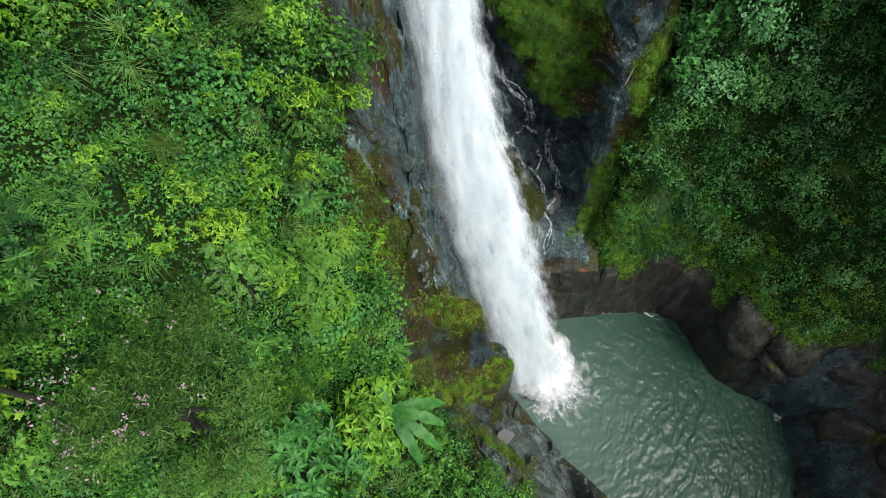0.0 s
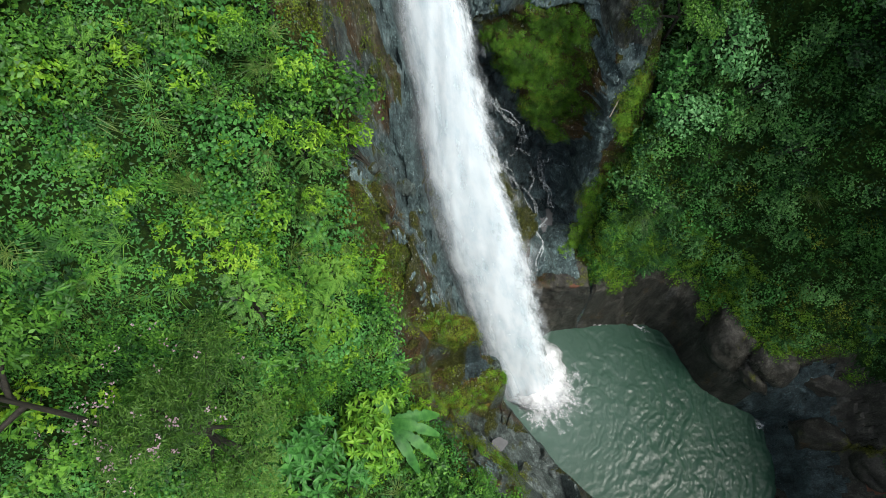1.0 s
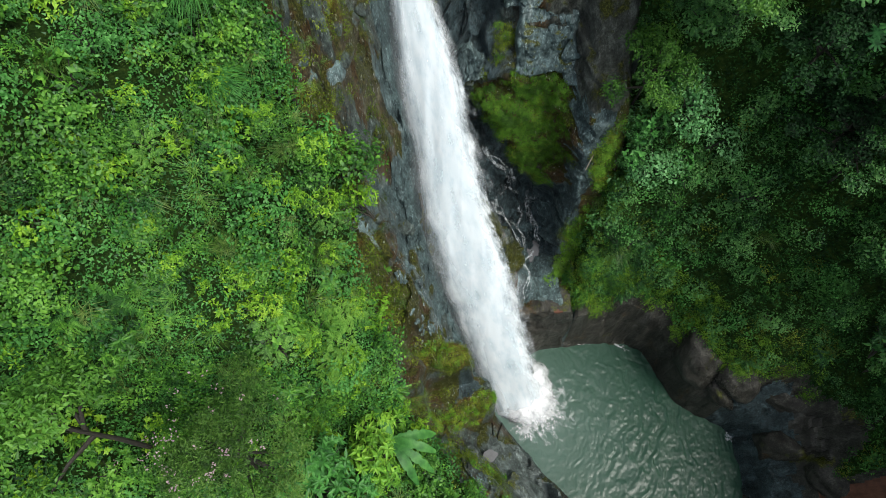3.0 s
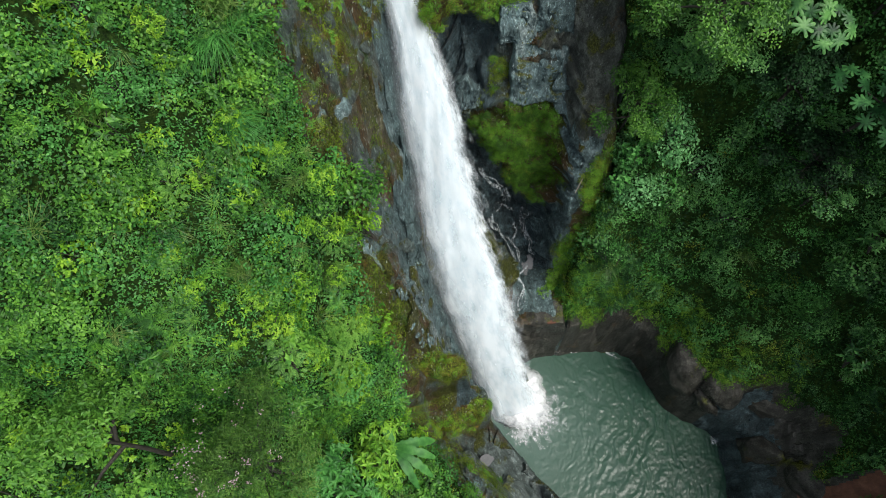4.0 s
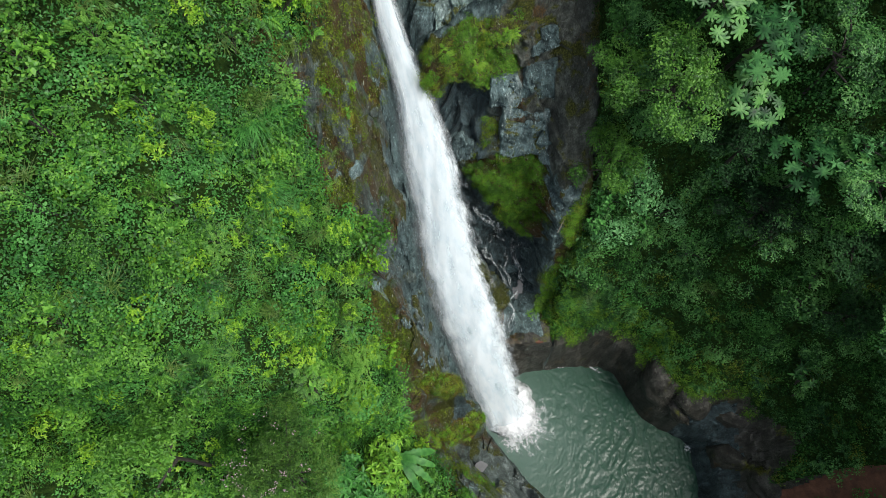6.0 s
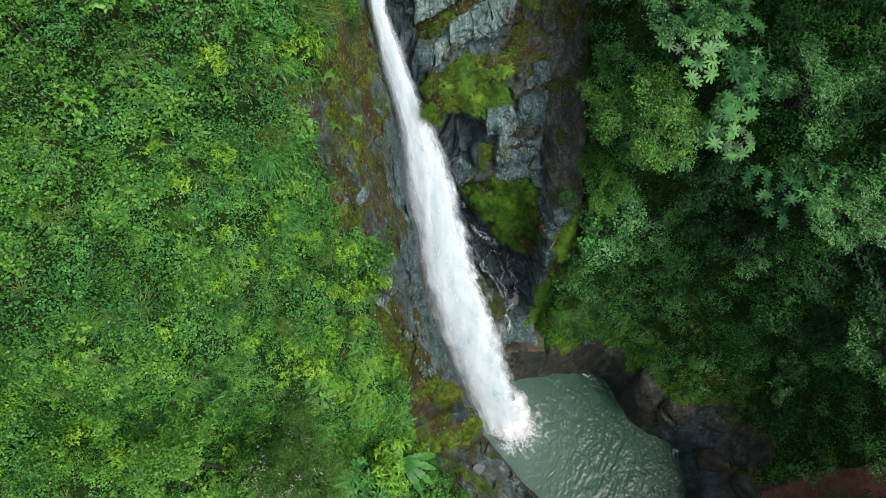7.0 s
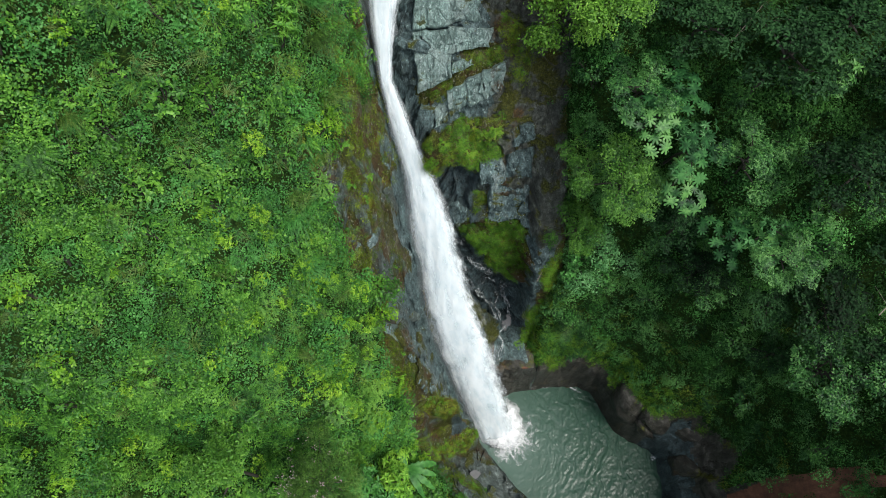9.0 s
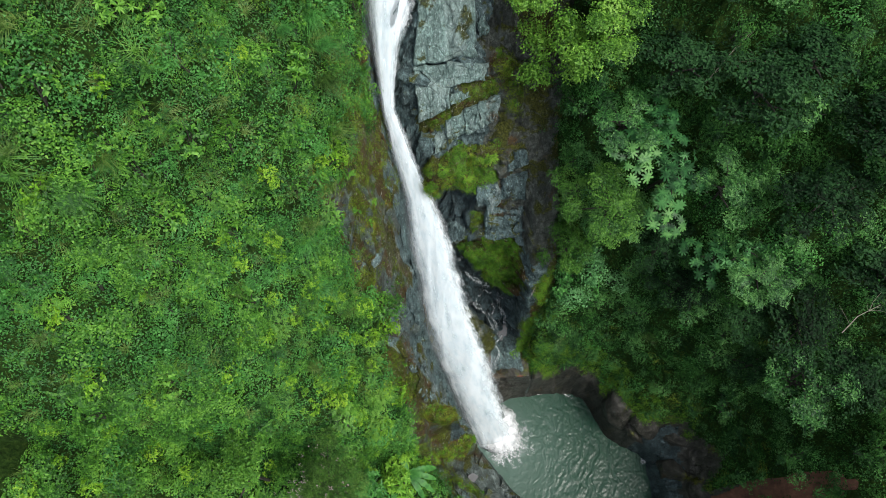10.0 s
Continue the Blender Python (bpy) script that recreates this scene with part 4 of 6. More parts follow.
# ---- woody plants, each a thing of its own ----
def tube(points, radii, sides=6):
    """A tapered branch along points, as verts and quads."""
    points = np.asarray(points, float)
    verts, faces = [], []
    for k, p in enumerate(points):
        ahead = unit((points[min(k + 1, len(points) - 1)] - points[max(k - 1, 0)])[None])
        a, b = around(ahead)
        ring = np.arange(sides) * (2 * np.pi / sides)
        verts.append(p + radii[k] * (a * np.cos(ring)[:, None] + b * np.sin(ring)[:, None]))
    for k in range(len(points) - 1):
        for s in range(sides):
            faces.append((k * sides + s, k * sides + (s + 1) % sides, (k + 1) * sides + (s + 1) % sides, (k + 1) * sides + s))
    return np.concatenate(verts), np.array(faces)


def tubes_mesh(name, list_of_tubes, mat):
    verts, faces, at = [], [], 0
    for v, f in list_of_tubes:
        verts.append(v)
        faces.append(f + at)
        at += len(v)
    return fast_mesh(name, np.concatenate(verts), np.concatenate(faces), mat, True)


def make_shrub(kind, mat, label):
    """A shrub: a few stems, and the leaves on them."""
    root = tagged(new("shrub"), label, "shrub", "shrubs on the banks")
    parts = [clump(kind) @ np.diag([s, s, s]) + o for s, o in ((1.0, np.array([0, 0, 0.35])), (0.75, np.array([0.4, 0.25, 0.2])), (0.65, np.array([-0.35, -0.3, 0.25])))]
    stems = []
    for k in range(5):
        turn = k * 1.26 + rng.random()
        tip = np.array([math.cos(turn) * 0.45, math.sin(turn) * 0.45, rng.uniform(0.6, 0.95)])
        stems.append(tube([(0, 0, -0.6), tip * [0.35, 0.35, 0.5], tip], [0.03, 0.022, 0.01], 5))
    part_of("stem", tubes_mesh("stem", stems, BARK), root)
    part_of("leaves", leaf_mesh("leaves", np.concatenate(parts), mat), root)
    return root


def make_tree(kind, mat, label, height, crown, limbs, twigs, leaf_set, category="tree", group="trees on the shaded bank"):
    """A tree: tapered trunk, limbs, and a crown of many leaf clumps with gaps between. Built to stand at the origin."""
    root = tagged(new("tree"), label, category, group)
    bend = rng.normal(0, 0.25, 2)
    trunk = [(0, 0, -1.2), (bend[0] * 0.3, bend[1] * 0.3, height * 0.3), (bend[0], bend[1], height * 0.62), (bend[0] * 0.6, bend[1] * 0.6, height * 0.86)]
    trunk_part = part_of("trunk", tubes_mesh("trunk", [tube(trunk, [0.085, 0.065, 0.045, 0.02], 7)], BARK), root)
    branches, leaves = [], []
    for k in range(limbs):
        turn = k * 2.4 + rng.uniform(-0.4, 0.4)
        high = height * rng.uniform(0.45, 0.8)
        reach = crown * rng.uniform(0.35, 0.95) * (1.15 - 0.5 * (high / height - 0.45) / 0.35)
        start = np.array([bend[0] * high / height, bend[1] * high / height, high])
        tip = start + [math.cos(turn) * reach, math.sin(turn) * reach, height * rng.uniform(0.06, 0.2)]
        branches.append(tube([start, (start + tip) / 2 + [0, 0, 0.12], tip], [0.06, 0.04, 0.015], 5))
        p, w = dome(twigs, crown * rng.uniform(0.34, 0.5), crown * rng.uniform(0.28, 0.42), 0.3)
        leaves.append(rosettes(p + tip - [0, 0, 0.1], w, *leaf_set))
    p, w = dome(int(twigs * 1.3), crown * 0.45, crown * 0.42, 0.3)
    leaves.append(rosettes(p + [bend[0] * 0.6, bend[1] * 0.6, height * 0.82], w, *leaf_set))
    for one in branches:
        part_of("limb", tubes_mesh("limb", [one], BARK), trunk_part)
    part_of("crown", leaf_mesh("crown", np.concatenate(leaves), mat), root)
    return root


def put(first, used, m):
    """The first use of a built thing moves it; later ones copy it."""
    if first in used:
        return copy_thing(first, m @ Matrix.Diagonal((*(1 / s for s in first.scale), 1)))
    used.add(first)
    first.matrix_basis = m
    return first


used = set()
# feathery shrubs along the brow of the left bank: place, size
FERNY_SPOTS = [(-3.5, 5.6, 1.1), (-3.2, 4.7, 1.1), (-3.8, 4.2, 1.2), (-2.7, 5.3, 0.9), (-4.4, 5.0, 1.0), (-3.0, 6.3, 0.9), (-2.95, 10.4, 1.0), (-2.6, 9.7, 1.0), (-4.2, 10.9, 1.0), (-6.6, 8.4, 0.9), (-8.5, 11.5, 1.0), (-5.2, 10.2, 0.9), (-7.2, 13.2, 1.0), (-10.4, 9.2, 1.0), (-4.6, 3.6, 1.0), (-3.4, 8.7, 0.9), (-4.0, 9.6, 0.9), (-3.0, 7.7, 0.8), (-3.9, 11.0, 0.8), (-3.5, 10.1, 0.8), (-4.4, 12.6, 0.8), (-2.5, 6.6, 0.8)]
SHRUBS = [
    make_shrub("broad", LEAF_MID, "fresh green broad-leaved shrub on the steep hillside"),
    make_shrub("herb", LEAF_LIME, "lime-green leafy shrub on the steep hillside"),
    make_shrub("fine", LEAF_BLUE, "cool green small-leaved shrub on the steep hillside"),
    make_shrub("palmate", LEAF_MID, "green shrub with palmate leaves on the hillside"),
    make_shrub("broad", LEAF_BLUE, "cool green broad-leaved shrub on the steep hillside"),
    make_shrub("lobed", LEAF_LIME, "yellow-green shrub with large lobed leaves"),
    make_shrub("lobed", LEAF_MID, "green shrub with large lobed leaves on the hillside"),
]
FERNY = make_shrub("pinnate", LEAF_FERNY, "light green shrub with feathery pinnate leaves")
for k, (x, y, s) in enumerate(FERNY_SPOTS):
    put(FERNY, used, pose(x, y, float(ground_height(x, y)) + 0.45, -15, 15, k * 67) @ Matrix.Scale(0.75 * s, 4))
x, y, z, n = scatter(190, (-15, -2), (3, 25), left_cover, 31, 0.5)
upper = step(8, 14, y)
which = choose(1.0 + 0 * x, 0.4 - 0.35 * upper + 1.6 * np.exp(-((x + 4.5) ** 2 + (y - 6) ** 2) / 25), 0.6 + 0 * x, 0.3 + 0.5 * step(6, 2, y), 0.6 + 0 * x, 0.6 - 0.55 * upper, 0.8 + 0 * x)
for i in range(len(x)):
    s = rng.uniform(0.6, 1.05)
    put(SHRUBS[which[i]], used, pose(x[i] + n[i, 0] * 0.2, y[i] + n[i, 1] * 0.2, z[i] + 0.15, -n[i, 1] * 20, n[i, 0] * 20, rng.uniform(0, 360)) @ Matrix.Scale(s, 4))

for k, (x, y, s) in enumerate([(-2.75, 10.2, 1.5), (-3.4, 10.4, 1.1), (-2.3, 9.4, 1.2), (-4.6, 11.4, 1.2), (-4.3, 19.0, 1.3), (-4.4, 14.0, 1.1)]):
    put(SHRUBS[(0, 4, 1)[k % 3]], used, pose(x, y, float(ground_height(x, y)) + 0.35, -15, 25, k * 71) @ Matrix.Scale(s, 4))

for k, (x, y, s) in enumerate([(-3.55, 19.5, 0.75), (-3.3, 21.6, 0.8), (-4.0, 14.7, 0.8), (-3.7, 20.3, 0.6)]):
    put(SHRUBS[(5, 6)[k % 2]], used, pose(x, y, float(ground_height(x, y)) + 0.3, -15, 20, k * 71) @ Matrix.Scale(s, 4))

SHADE_SHRUBS = [
    make_shrub("broad", LEAF_TREE, "green broad-leaved shrub on the shaded bank"),
    make_shrub("fine", LEAF_SHADED, "small-leaved shrub on the shaded bank, its leaves darkened for shade"),
    make_shrub("palmate", LEAF_TREE, "shade shrub with palmate leaves"),
]
x, y, z, n = scatter(95, (4, -2), (24, 26), right_cover, 32, 0.8)
for i in range(len(x)):
    s = rng.uniform(0.7, 1.2)
    put(SHADE_SHRUBS[rng.choice(3, p=[0.45, 0.4, 0.15])], used, pose(x[i] + n[i, 0] * 0.2, y[i] + n[i, 1] * 0.2, z[i] + 0.1, -n[i, 1] * 25, n[i, 0] * 25, rng.uniform(0, 360)) @ Matrix.Scale(s, 4))

LIT_SHRUBS = [
    make_shrub("lobed", LEAF_BLUE, "cool green shrub with lobed leaves on the bank"),
    make_shrub("broad", LEAF_PALE, "pale green broad-leaved shrub on the bank"),
]
for k, (x, y, s) in enumerate([(7.5, 12.9, 0.9), (8.2, 13.1, 1.4), (8.7, 12.5, 0.9), (7.2, 13.5, 1.2), (9.3, 12.3, 0.9), (8.0, 12.3, 1.2), (7.1, 12.6, 0.8), (9.9, 12.8, 1.2), (7.8, 13.5, 0.9), (8.6, 13.3, 1.3)]):
    put(LIT_SHRUBS[k % 2], used, pose(x, y, float(ground_height(x, y)) + 0.6, 25, -15, k * 67) @ Matrix.Scale(s, 4))

# trees: place, height of the top, crown radius against the built one
TREES = [
    make_tree("broad", LEAF_TREE, "slender forest tree with a mid-green open crown", 6.5, 1.9, 9, 75, (6, 0.135, 0.54, 1.25)),
    make_tree("fine", LEAF_DEEP_SHADE, "forest tree with a dense green crown, its leaves coloured dark for shade", 6.0, 2.0, 9, 46, (6, 0.165, 0.52, 1.22)),
    make_tree("light", LEAF_SUNNY, "forest tree with a light yellow-green crown", 6.0, 1.9, 10, 80, (6, 0.12, 0.55, 1.22)),
    make_tree("palm", LEAF_PALE, "slim tree with large palmate blue-green leaves", 4.5, 1.15, 8, 3, (10, 0.29, 0.32, 1.38, 0.28, 0.01)),
    make_tree("light", LEAF_TOP, "forest tree above the brink, its yellow-green crown coloured brighter as if sunlit", 6.0, 1.9, 10, 80, (6, 0.12, 0.55, 1.22)),
]
GREEN_STANDS = [(12.7, 12.7, 24.4, 0.8), (17.9, 5.9, 18.8, 1.0), (9.2, 14.0, 21.2, 0.8), (13.2, 10.6, 17.6, 0.7), (14.8, 11.0, 18.8, 0.8), (8.0, 16.2, 25.5, 0.8)]
# these stands carry the slope's shade in their leaf colour
SHADED_STANDS = [(12.9, 11.3, 18.2, 0.9), (17.3, 8.8, 19.8, 1.1), (15.5, 9.6, 16.8, 0.8), (10.0, 17.2, 28.0, 1.0), (12.8, 15.2, 28.6, 1.1), (16.5, 12.5, 24.0, 1.1), (15.0, 16.5, 28.0, 1.1), (19.5, 10.5, 22.0, 1.1), (20.0, 6.5, 18.5, 1.0), (18.0, 14.0, 26.5, 1.1), (11.5, 19.5, 31.0, 1.1), (11.4, 12.4, 20.4, 0.8), (16.4, 7.4, 15.6, 0.7)]
SUNNY_STANDS = [(8.0, 12.4, 23.8, 0.85), (6.95, 14.6, 21.6, 0.75), (7.0, 13.2, 19.0, 0.7)]
TOP_STANDS = [(5.5, 18.6, 28.4, 1.1), (7.2, 18.3, 28.3, 0.95), (6.9, 20.3, 30.3, 1.1), (4.6, 20.2, 29.0, 0.9)]
PALMATE_STANDS = [(14.4, 11.6, 20.9, 1.0), (10.6, 14.3, 23.9, 1.1)]
UMBRELLA_STANDS = [(9.7, 15.6, 25.4), (8.75, 14.4, 25.0), (10.35, 13.6, 24.0), (9.95, 12.4, 22.6), (13.1, 11.4, 20.3), (14.8, 11.1, 19.8)]
for k, (tx, ty, top, wide) in [(k, stand) for k, stands in enumerate((GREEN_STANDS, SHADED_STANDS, SUNNY_STANDS, PALMATE_STANDS, TOP_STANDS)) for stand in stands]:
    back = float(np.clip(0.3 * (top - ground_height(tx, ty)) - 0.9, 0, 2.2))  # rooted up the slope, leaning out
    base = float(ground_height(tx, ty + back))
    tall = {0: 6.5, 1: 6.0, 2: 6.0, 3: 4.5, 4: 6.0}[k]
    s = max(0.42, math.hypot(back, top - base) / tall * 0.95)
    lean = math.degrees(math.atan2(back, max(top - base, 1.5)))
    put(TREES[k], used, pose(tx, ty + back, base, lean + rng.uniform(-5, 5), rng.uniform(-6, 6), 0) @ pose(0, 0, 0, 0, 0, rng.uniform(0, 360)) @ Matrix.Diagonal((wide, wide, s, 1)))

# slim trees that carry umbrellas of large lobed leaves
def lobed_leaf(radius, lobes):
    """One round leaf cut into lobes, slightly cupped, as verts and triangles round its middle."""
    a = np.arange(lobes * 4) * (2 * np.pi / (lobes * 4))
    r = radius * np.where(a < 0.3, 0.45, 0.42 + 0.58 * np.abs(np.cos(a * lobes / 2)) ** 0.7)
    ring = np.stack([r * np.cos(a), r * np.sin(a), 0.12 * r - 0.5 * r * r], -1)
    half = np.stack([0.4 * radius * np.cos(a), 0.4 * radius * np.sin(a), 0.05 + 0 * a], -1)
    k, n = np.arange(len(a)), len(a)
    nxt = (k + 1) % n
    faces = np.concatenate([np.stack([0 * k + 2 * n, k, nxt], -1), np.stack([k, n + k, n + nxt], -1), np.stack([k, n + nxt, nxt], -1)])
    return np.concatenate([half, ring, [[0, 0, 0.0]]]), faces


def make_umbrella_tree(mat, label, height, seed):
    r = np.random.default_rng(seed)
    root = tagged(new("tree"), label, "tree", "trees on the shaded bank")
    trunk = part_of("trunk", tubes_mesh("trunk", [tube([(0, 0, -1.0), (0.1, 0, height * 0.5), (0, 0.05, height * 0.9)], [0.07, 0.055, 0.03], 7)], BARK), root)
    for b in range(4):
        turn, reach = b * 1.6 + r.random(), (0.0, 0.75, 0.8, 0.6)[b]
        tip = np.array([math.cos(turn) * reach, math.sin(turn) * reach, height * (0.97 - 0.05 * b)])
        if b:
            part_of("limb", tubes_mesh("limb", [tube([(0, 0.04, height * 0.78), tip * [0.6, 0.6, 0.97], tip], [0.03, 0.025, 0.018], 5)], BARK), trunk)
        verts, faces, at = [], [], 0
        for k in range(7):
            a, stalk = k * 2.4 + r.random(), (0.12 if k == 0 else r.uniform(0.3, 0.5))
            place = tip + [math.cos(a) * stalk, math.sin(a) * stalk, 0.16 - 0.3 * stalk + r.normal(0, 0.03)]
            v, f = lobed_leaf(r.uniform(0.2, 0.3), 9)
            m = np.array((Matrix.Rotation(a, 3, "Z") @ Matrix.Rotation(0.35 + r.normal(0, 0.15), 3, "Y")))
            verts.append(v @ m.T + place)
            faces.append(f + at)
            at += len(v)
        part_of("leaves", fast_mesh("leaves", np.concatenate(verts), np.concatenate(faces), mat), root)
    return root


UMBRELLAS = [make_umbrella_tree(LEAF_UMBRELLA, "slim tree with umbrellas of large lobed blue-green leaves", 5.0, 5), make_umbrella_tree(LEAF_TREE, "slim tree with umbrellas of large lobed green leaves", 5.0, 9)]
for k, (tx, ty, top) in enumerate(UMBRELLA_STANDS):
    back = float(np.clip(0.3 * (top - ground_height(tx, ty)) - 0.9, 0, 2.2))
    base = float(ground_height(tx, ty + back))
    s = max(0.3, (top - base) / 5.0)
    put(UMBRELLAS[k % 2], used, pose(tx, ty + back, base, math.degrees(math.atan2(back, max(top - base, 1.5))), 0, 0) @ pose(0, 0, 0, 0, 0, k * 77) @ Matrix.Diagonal((1.15, 1.15, s, 1)))

# a tall feathery tree with pale pink flowers stands on the left bank below the drone
feather = make_tree("feather", LEAF_FEATHER, "tall feathery tree with pale pink flower heads", 8.0, 2.0, 11, 130, (9, 0.105, 0.24, 1.0, 0.2, 0.07), group="trees on the left bank")
feather.matrix_basis = pose(-4.9, 1.9, float(ground_height(-4.9, 1.9)), 0, 0, 40) @ Matrix.Scale(0.95, 4)
leafy = make_tree("leafy", LEAF_FERNY, "small tree with a broad light green crown", 5.0, 1.5, 9, 60, (6, 0.13, 0.5, 1.2), group="trees on the left bank")
leafy.matrix_basis = pose(-8.1, 2.4, float(ground_height(-8.1, 2.4)), 0, 0, 0) @ Matrix.Diagonal((1.0, 1.0, max(0.5, (21.6 - float(ground_height(-8.1, 2.4))) / 5.0), 1))
p, w = dome(45, 1.9, 1.3, 0.8)
blooms = rosettes(p + [0, 0, 6.6], w, 6, 0.06, 0.6, 0.9, 0.2, 0.05)
tagged(part_of("inflorescence", leaf_mesh("inflorescence", blooms, FLOWER), feather, "pale pink flower heads"), kind="stuff")

# ---- rocks ----
def rock_mesh(name, seed, mat, blunt=0.5, cuts=7, detail=4):
    """A boulder of unit half-size: a ball cut by random planes, roughened."""
    bm = bmesh.new()
    bmesh.ops.create_icosphere(bm, subdivisions=detail, radius=1.0)
    v = np.array([p.co for p in bm.verts])
    r = np.random.default_rng(seed)
    planes = unit(r.normal(0, 1, (cuts, 3)))
    for way, depth in zip(planes, r.uniform(0.55, 0.85, cuts)):
        over = v @ way - depth
        v = v - way * (np.maximum(over, 0) * (1 - 0.45 * blunt))[:, None]
    rough = 0.10 * layered(v[:, 0] + v[:, 2] * 0.7, v[:, 1] - v[:, 2] * 0.6, 0.7, seed, 4, 0.6) + 0.05 * blocks(v[:, 0] * 1.3 + v[:, 2], v[:, 1] + 0.6 * v[:, 2], 0.4, seed + 3)
    v = v * (1 + rough)[:, None]
    for p, q in zip(bm.verts, v):
        p.co = q
    me = bpy.data.meshes.new(name)
    bm.to_mesh(me)
    bm.free()
    me.materials.append(mat)
    me.polygons.foreach_set("use_smooth", np.ones(len(me.polygons), bool))
    return me


def slab_pose(x, y, turn, sizes, sink):
    """A pose that lays a rock's flat side along the slope under it."""
    e = 0.9
    sx = (ground_height(x + e, y) - ground_height(x - e, y)) / (2 * e)
    sy = (ground_height(x, y + e) - ground_height(x, y - e)) / (2 * e)
    up = Vector((-sx, -sy, 1)).normalized()
    q = up.to_track_quat("Z", "Y").to_matrix().to_4x4()
    at = Vector((x, y, float(ground_height(x, y)))) - up * sink
    return Matrix.Translation(at) @ q @ pose(0, 0, 0, 0, 0, turn) @ Matrix.Diagonal((*sizes, 1))


def slab_mesh(name, seed, mat):
    """An angular slab of unit half-size: a block with broken corners and rough faces."""
    bm = bmesh.new()
    bmesh.ops.create_cube(bm, size=2.0)
    bmesh.ops.subdivide_edges(bm, edges=bm.edges[:], cuts=15, use_grid_fill=True)
    v = np.array([p.co for p in bm.verts])
    r = np.random.default_rng(seed)
    for way, depth in zip(unit(r.normal(0, 1, (7, 3)) * [1, 1, 0.5]), r.uniform(0.8, 1.15, 7)):
        v = v - way * np.maximum(v @ way - depth, 0)[:, None]
    v[:, 2] += 0.10 * blocks(v[:, 0] * 1.2 + 5, v[:, 1] + 0.3 * v[:, 0], 1.0, seed) + 0.05 * layered(v[:, 0], v[:, 1], 0.8, seed + 5, 4, 0.6)
    v[:, 0] += 0.06 * layered(v[:, 1] + 3, v[:, 2], 0.7, seed + 9, 3)
    v[:, 1] += 0.06 * layered(v[:, 0] + 7, v[:, 2], 0.7, seed + 11, 3)
    for p, q in zip(bm.verts, v):
        p.co = q
    me = bpy.data.meshes.new(name)
    bm.to_mesh(me)
    bm.free()
    me.materials.append(mat)
    return me


def lay_rock(name, label, x, y, turn, sizes, sink, seed, mat, group, category="rock", blunt=0.5):
    ob = new(name, slab_mesh(name, seed, mat) if category == "rock slab" else rock_mesh(name, seed, mat, blunt))
    ob.matrix_basis = slab_pose(x, y, turn, sizes, sink)
    return tagged(ob, label, category, group)


for x, y, turn, sizes, sink, seed in [
    (12.3, 7.7, -35, (1.9, 1.35, 1.1), 0.3, 21), (13.9, 6.3, -35, (1.5, 0.9, 0.8), 0.3, 22), (13.3, 5.85, -30, (1.0, 0.45, 0.5), 0.3, 23), (15.3, 3.6, 70, (1.4, 0.9, 0.7), 0.35, 24), (15.6, 5.4, 20, (1.3, 0.8, 0.7), 0.4, 25),
    (16.5, 2.2, 60, (1.2, 0.9, 0.7), 0.3, 29), (14.9, 1.3, 80, (1.1, 0.7, 0.6), 0.3, 30),
]:
    lay_rock("boulder", "smooth dark brown wet boulder on the pool's shore", x, y, turn, sizes, sink, seed, ROCK_BROWN, "boulders round the pool", "boulder", 0.9)
for x, y, turn, sizes, sink, seed in [
    (2.0, 3.9, 10, (1.0, 0.7, 0.6), 0.25, 43), (-1.6, 9.2, 40, (1.0, 0.6, 0.5), 0.2, 45),
]:
    lay_rock("rock", "mossy dark rock block beside the waterfall", x, y, turn, sizes, sink, seed, ROCK, "rock blocks beside the fall")
wedge = new("rock", rock_mesh("rock", 47, ROCK_WET, 0.4))
wedge.matrix_basis = pose(-1.62, 21.75, float(bed(21.75)) + 0.85, 48, 0, -24) @ Matrix.Diagonal((0.16, 1.0, 0.42, 1))
tagged(wedge, "narrow wet rock that splits the water at the brink", "rock", "rock blocks beside the fall")
# the flat scoured slab by the water, with a puddle on it
slab = lay_rock("shore_slab", "scoured grey rock slab with a puddle at the pool's edge", 3.05, 3.2, 20, (1.5, 1.2, 0.5), 0.2, 51, ROCK_SHORE, "pale slabs beside the fall", "rock slab")
lay_rock("shore_slab", "scoured grey rock slab low by the pool", 4.3, 1.5, 15, (1.5, 1.0, 0.55), 0.25, 52, ROCK_SHORE, "pale slabs beside the fall", "rock slab")

# broken rock on the bare faces
CHUNKS = [rock_mesh("rock", 70 + k, ROCK, 0.1, 14, 2) for k in range(6)]
for me in CHUNKS:
    me.polygons.foreach_set("use_smooth", np.zeros(len(me.polygons), bool))


def bare_rock(x, y):
    """The bare left bank and the faces beside the fall: above 0."""
    a = np.interp(y, FALL_Y, FALL_L)
    return np.where((left_cover(x, y) < -0.1) & (x < a - 0.7) & (shore_distance(x, y) > 0.3) & ((y > 7.7) | (y < 4)), 1.0, -1.0)


x, y, z, n = scatter(150, (-4.5, 1.0), (4.0, 23), bare_rock, 33)
for i in range(len(x)):
    s = rng.uniform(0.12, 0.45)
    ob = new("rock", CHUNKS[rng.choice(6, p=[0.22, 0.22, 0.22, 0.2, 0.07, 0.07])])
    ob.matrix_basis = slab_pose(x[i], y[i], rng.uniform(0, 360), (s * rng.uniform(0.8, 1.7), s, s * 0.6), s * 0.2)
    tagged(ob, "angular block of dark wet rock on the cliff", "rock", "broken rocks on the cliff")


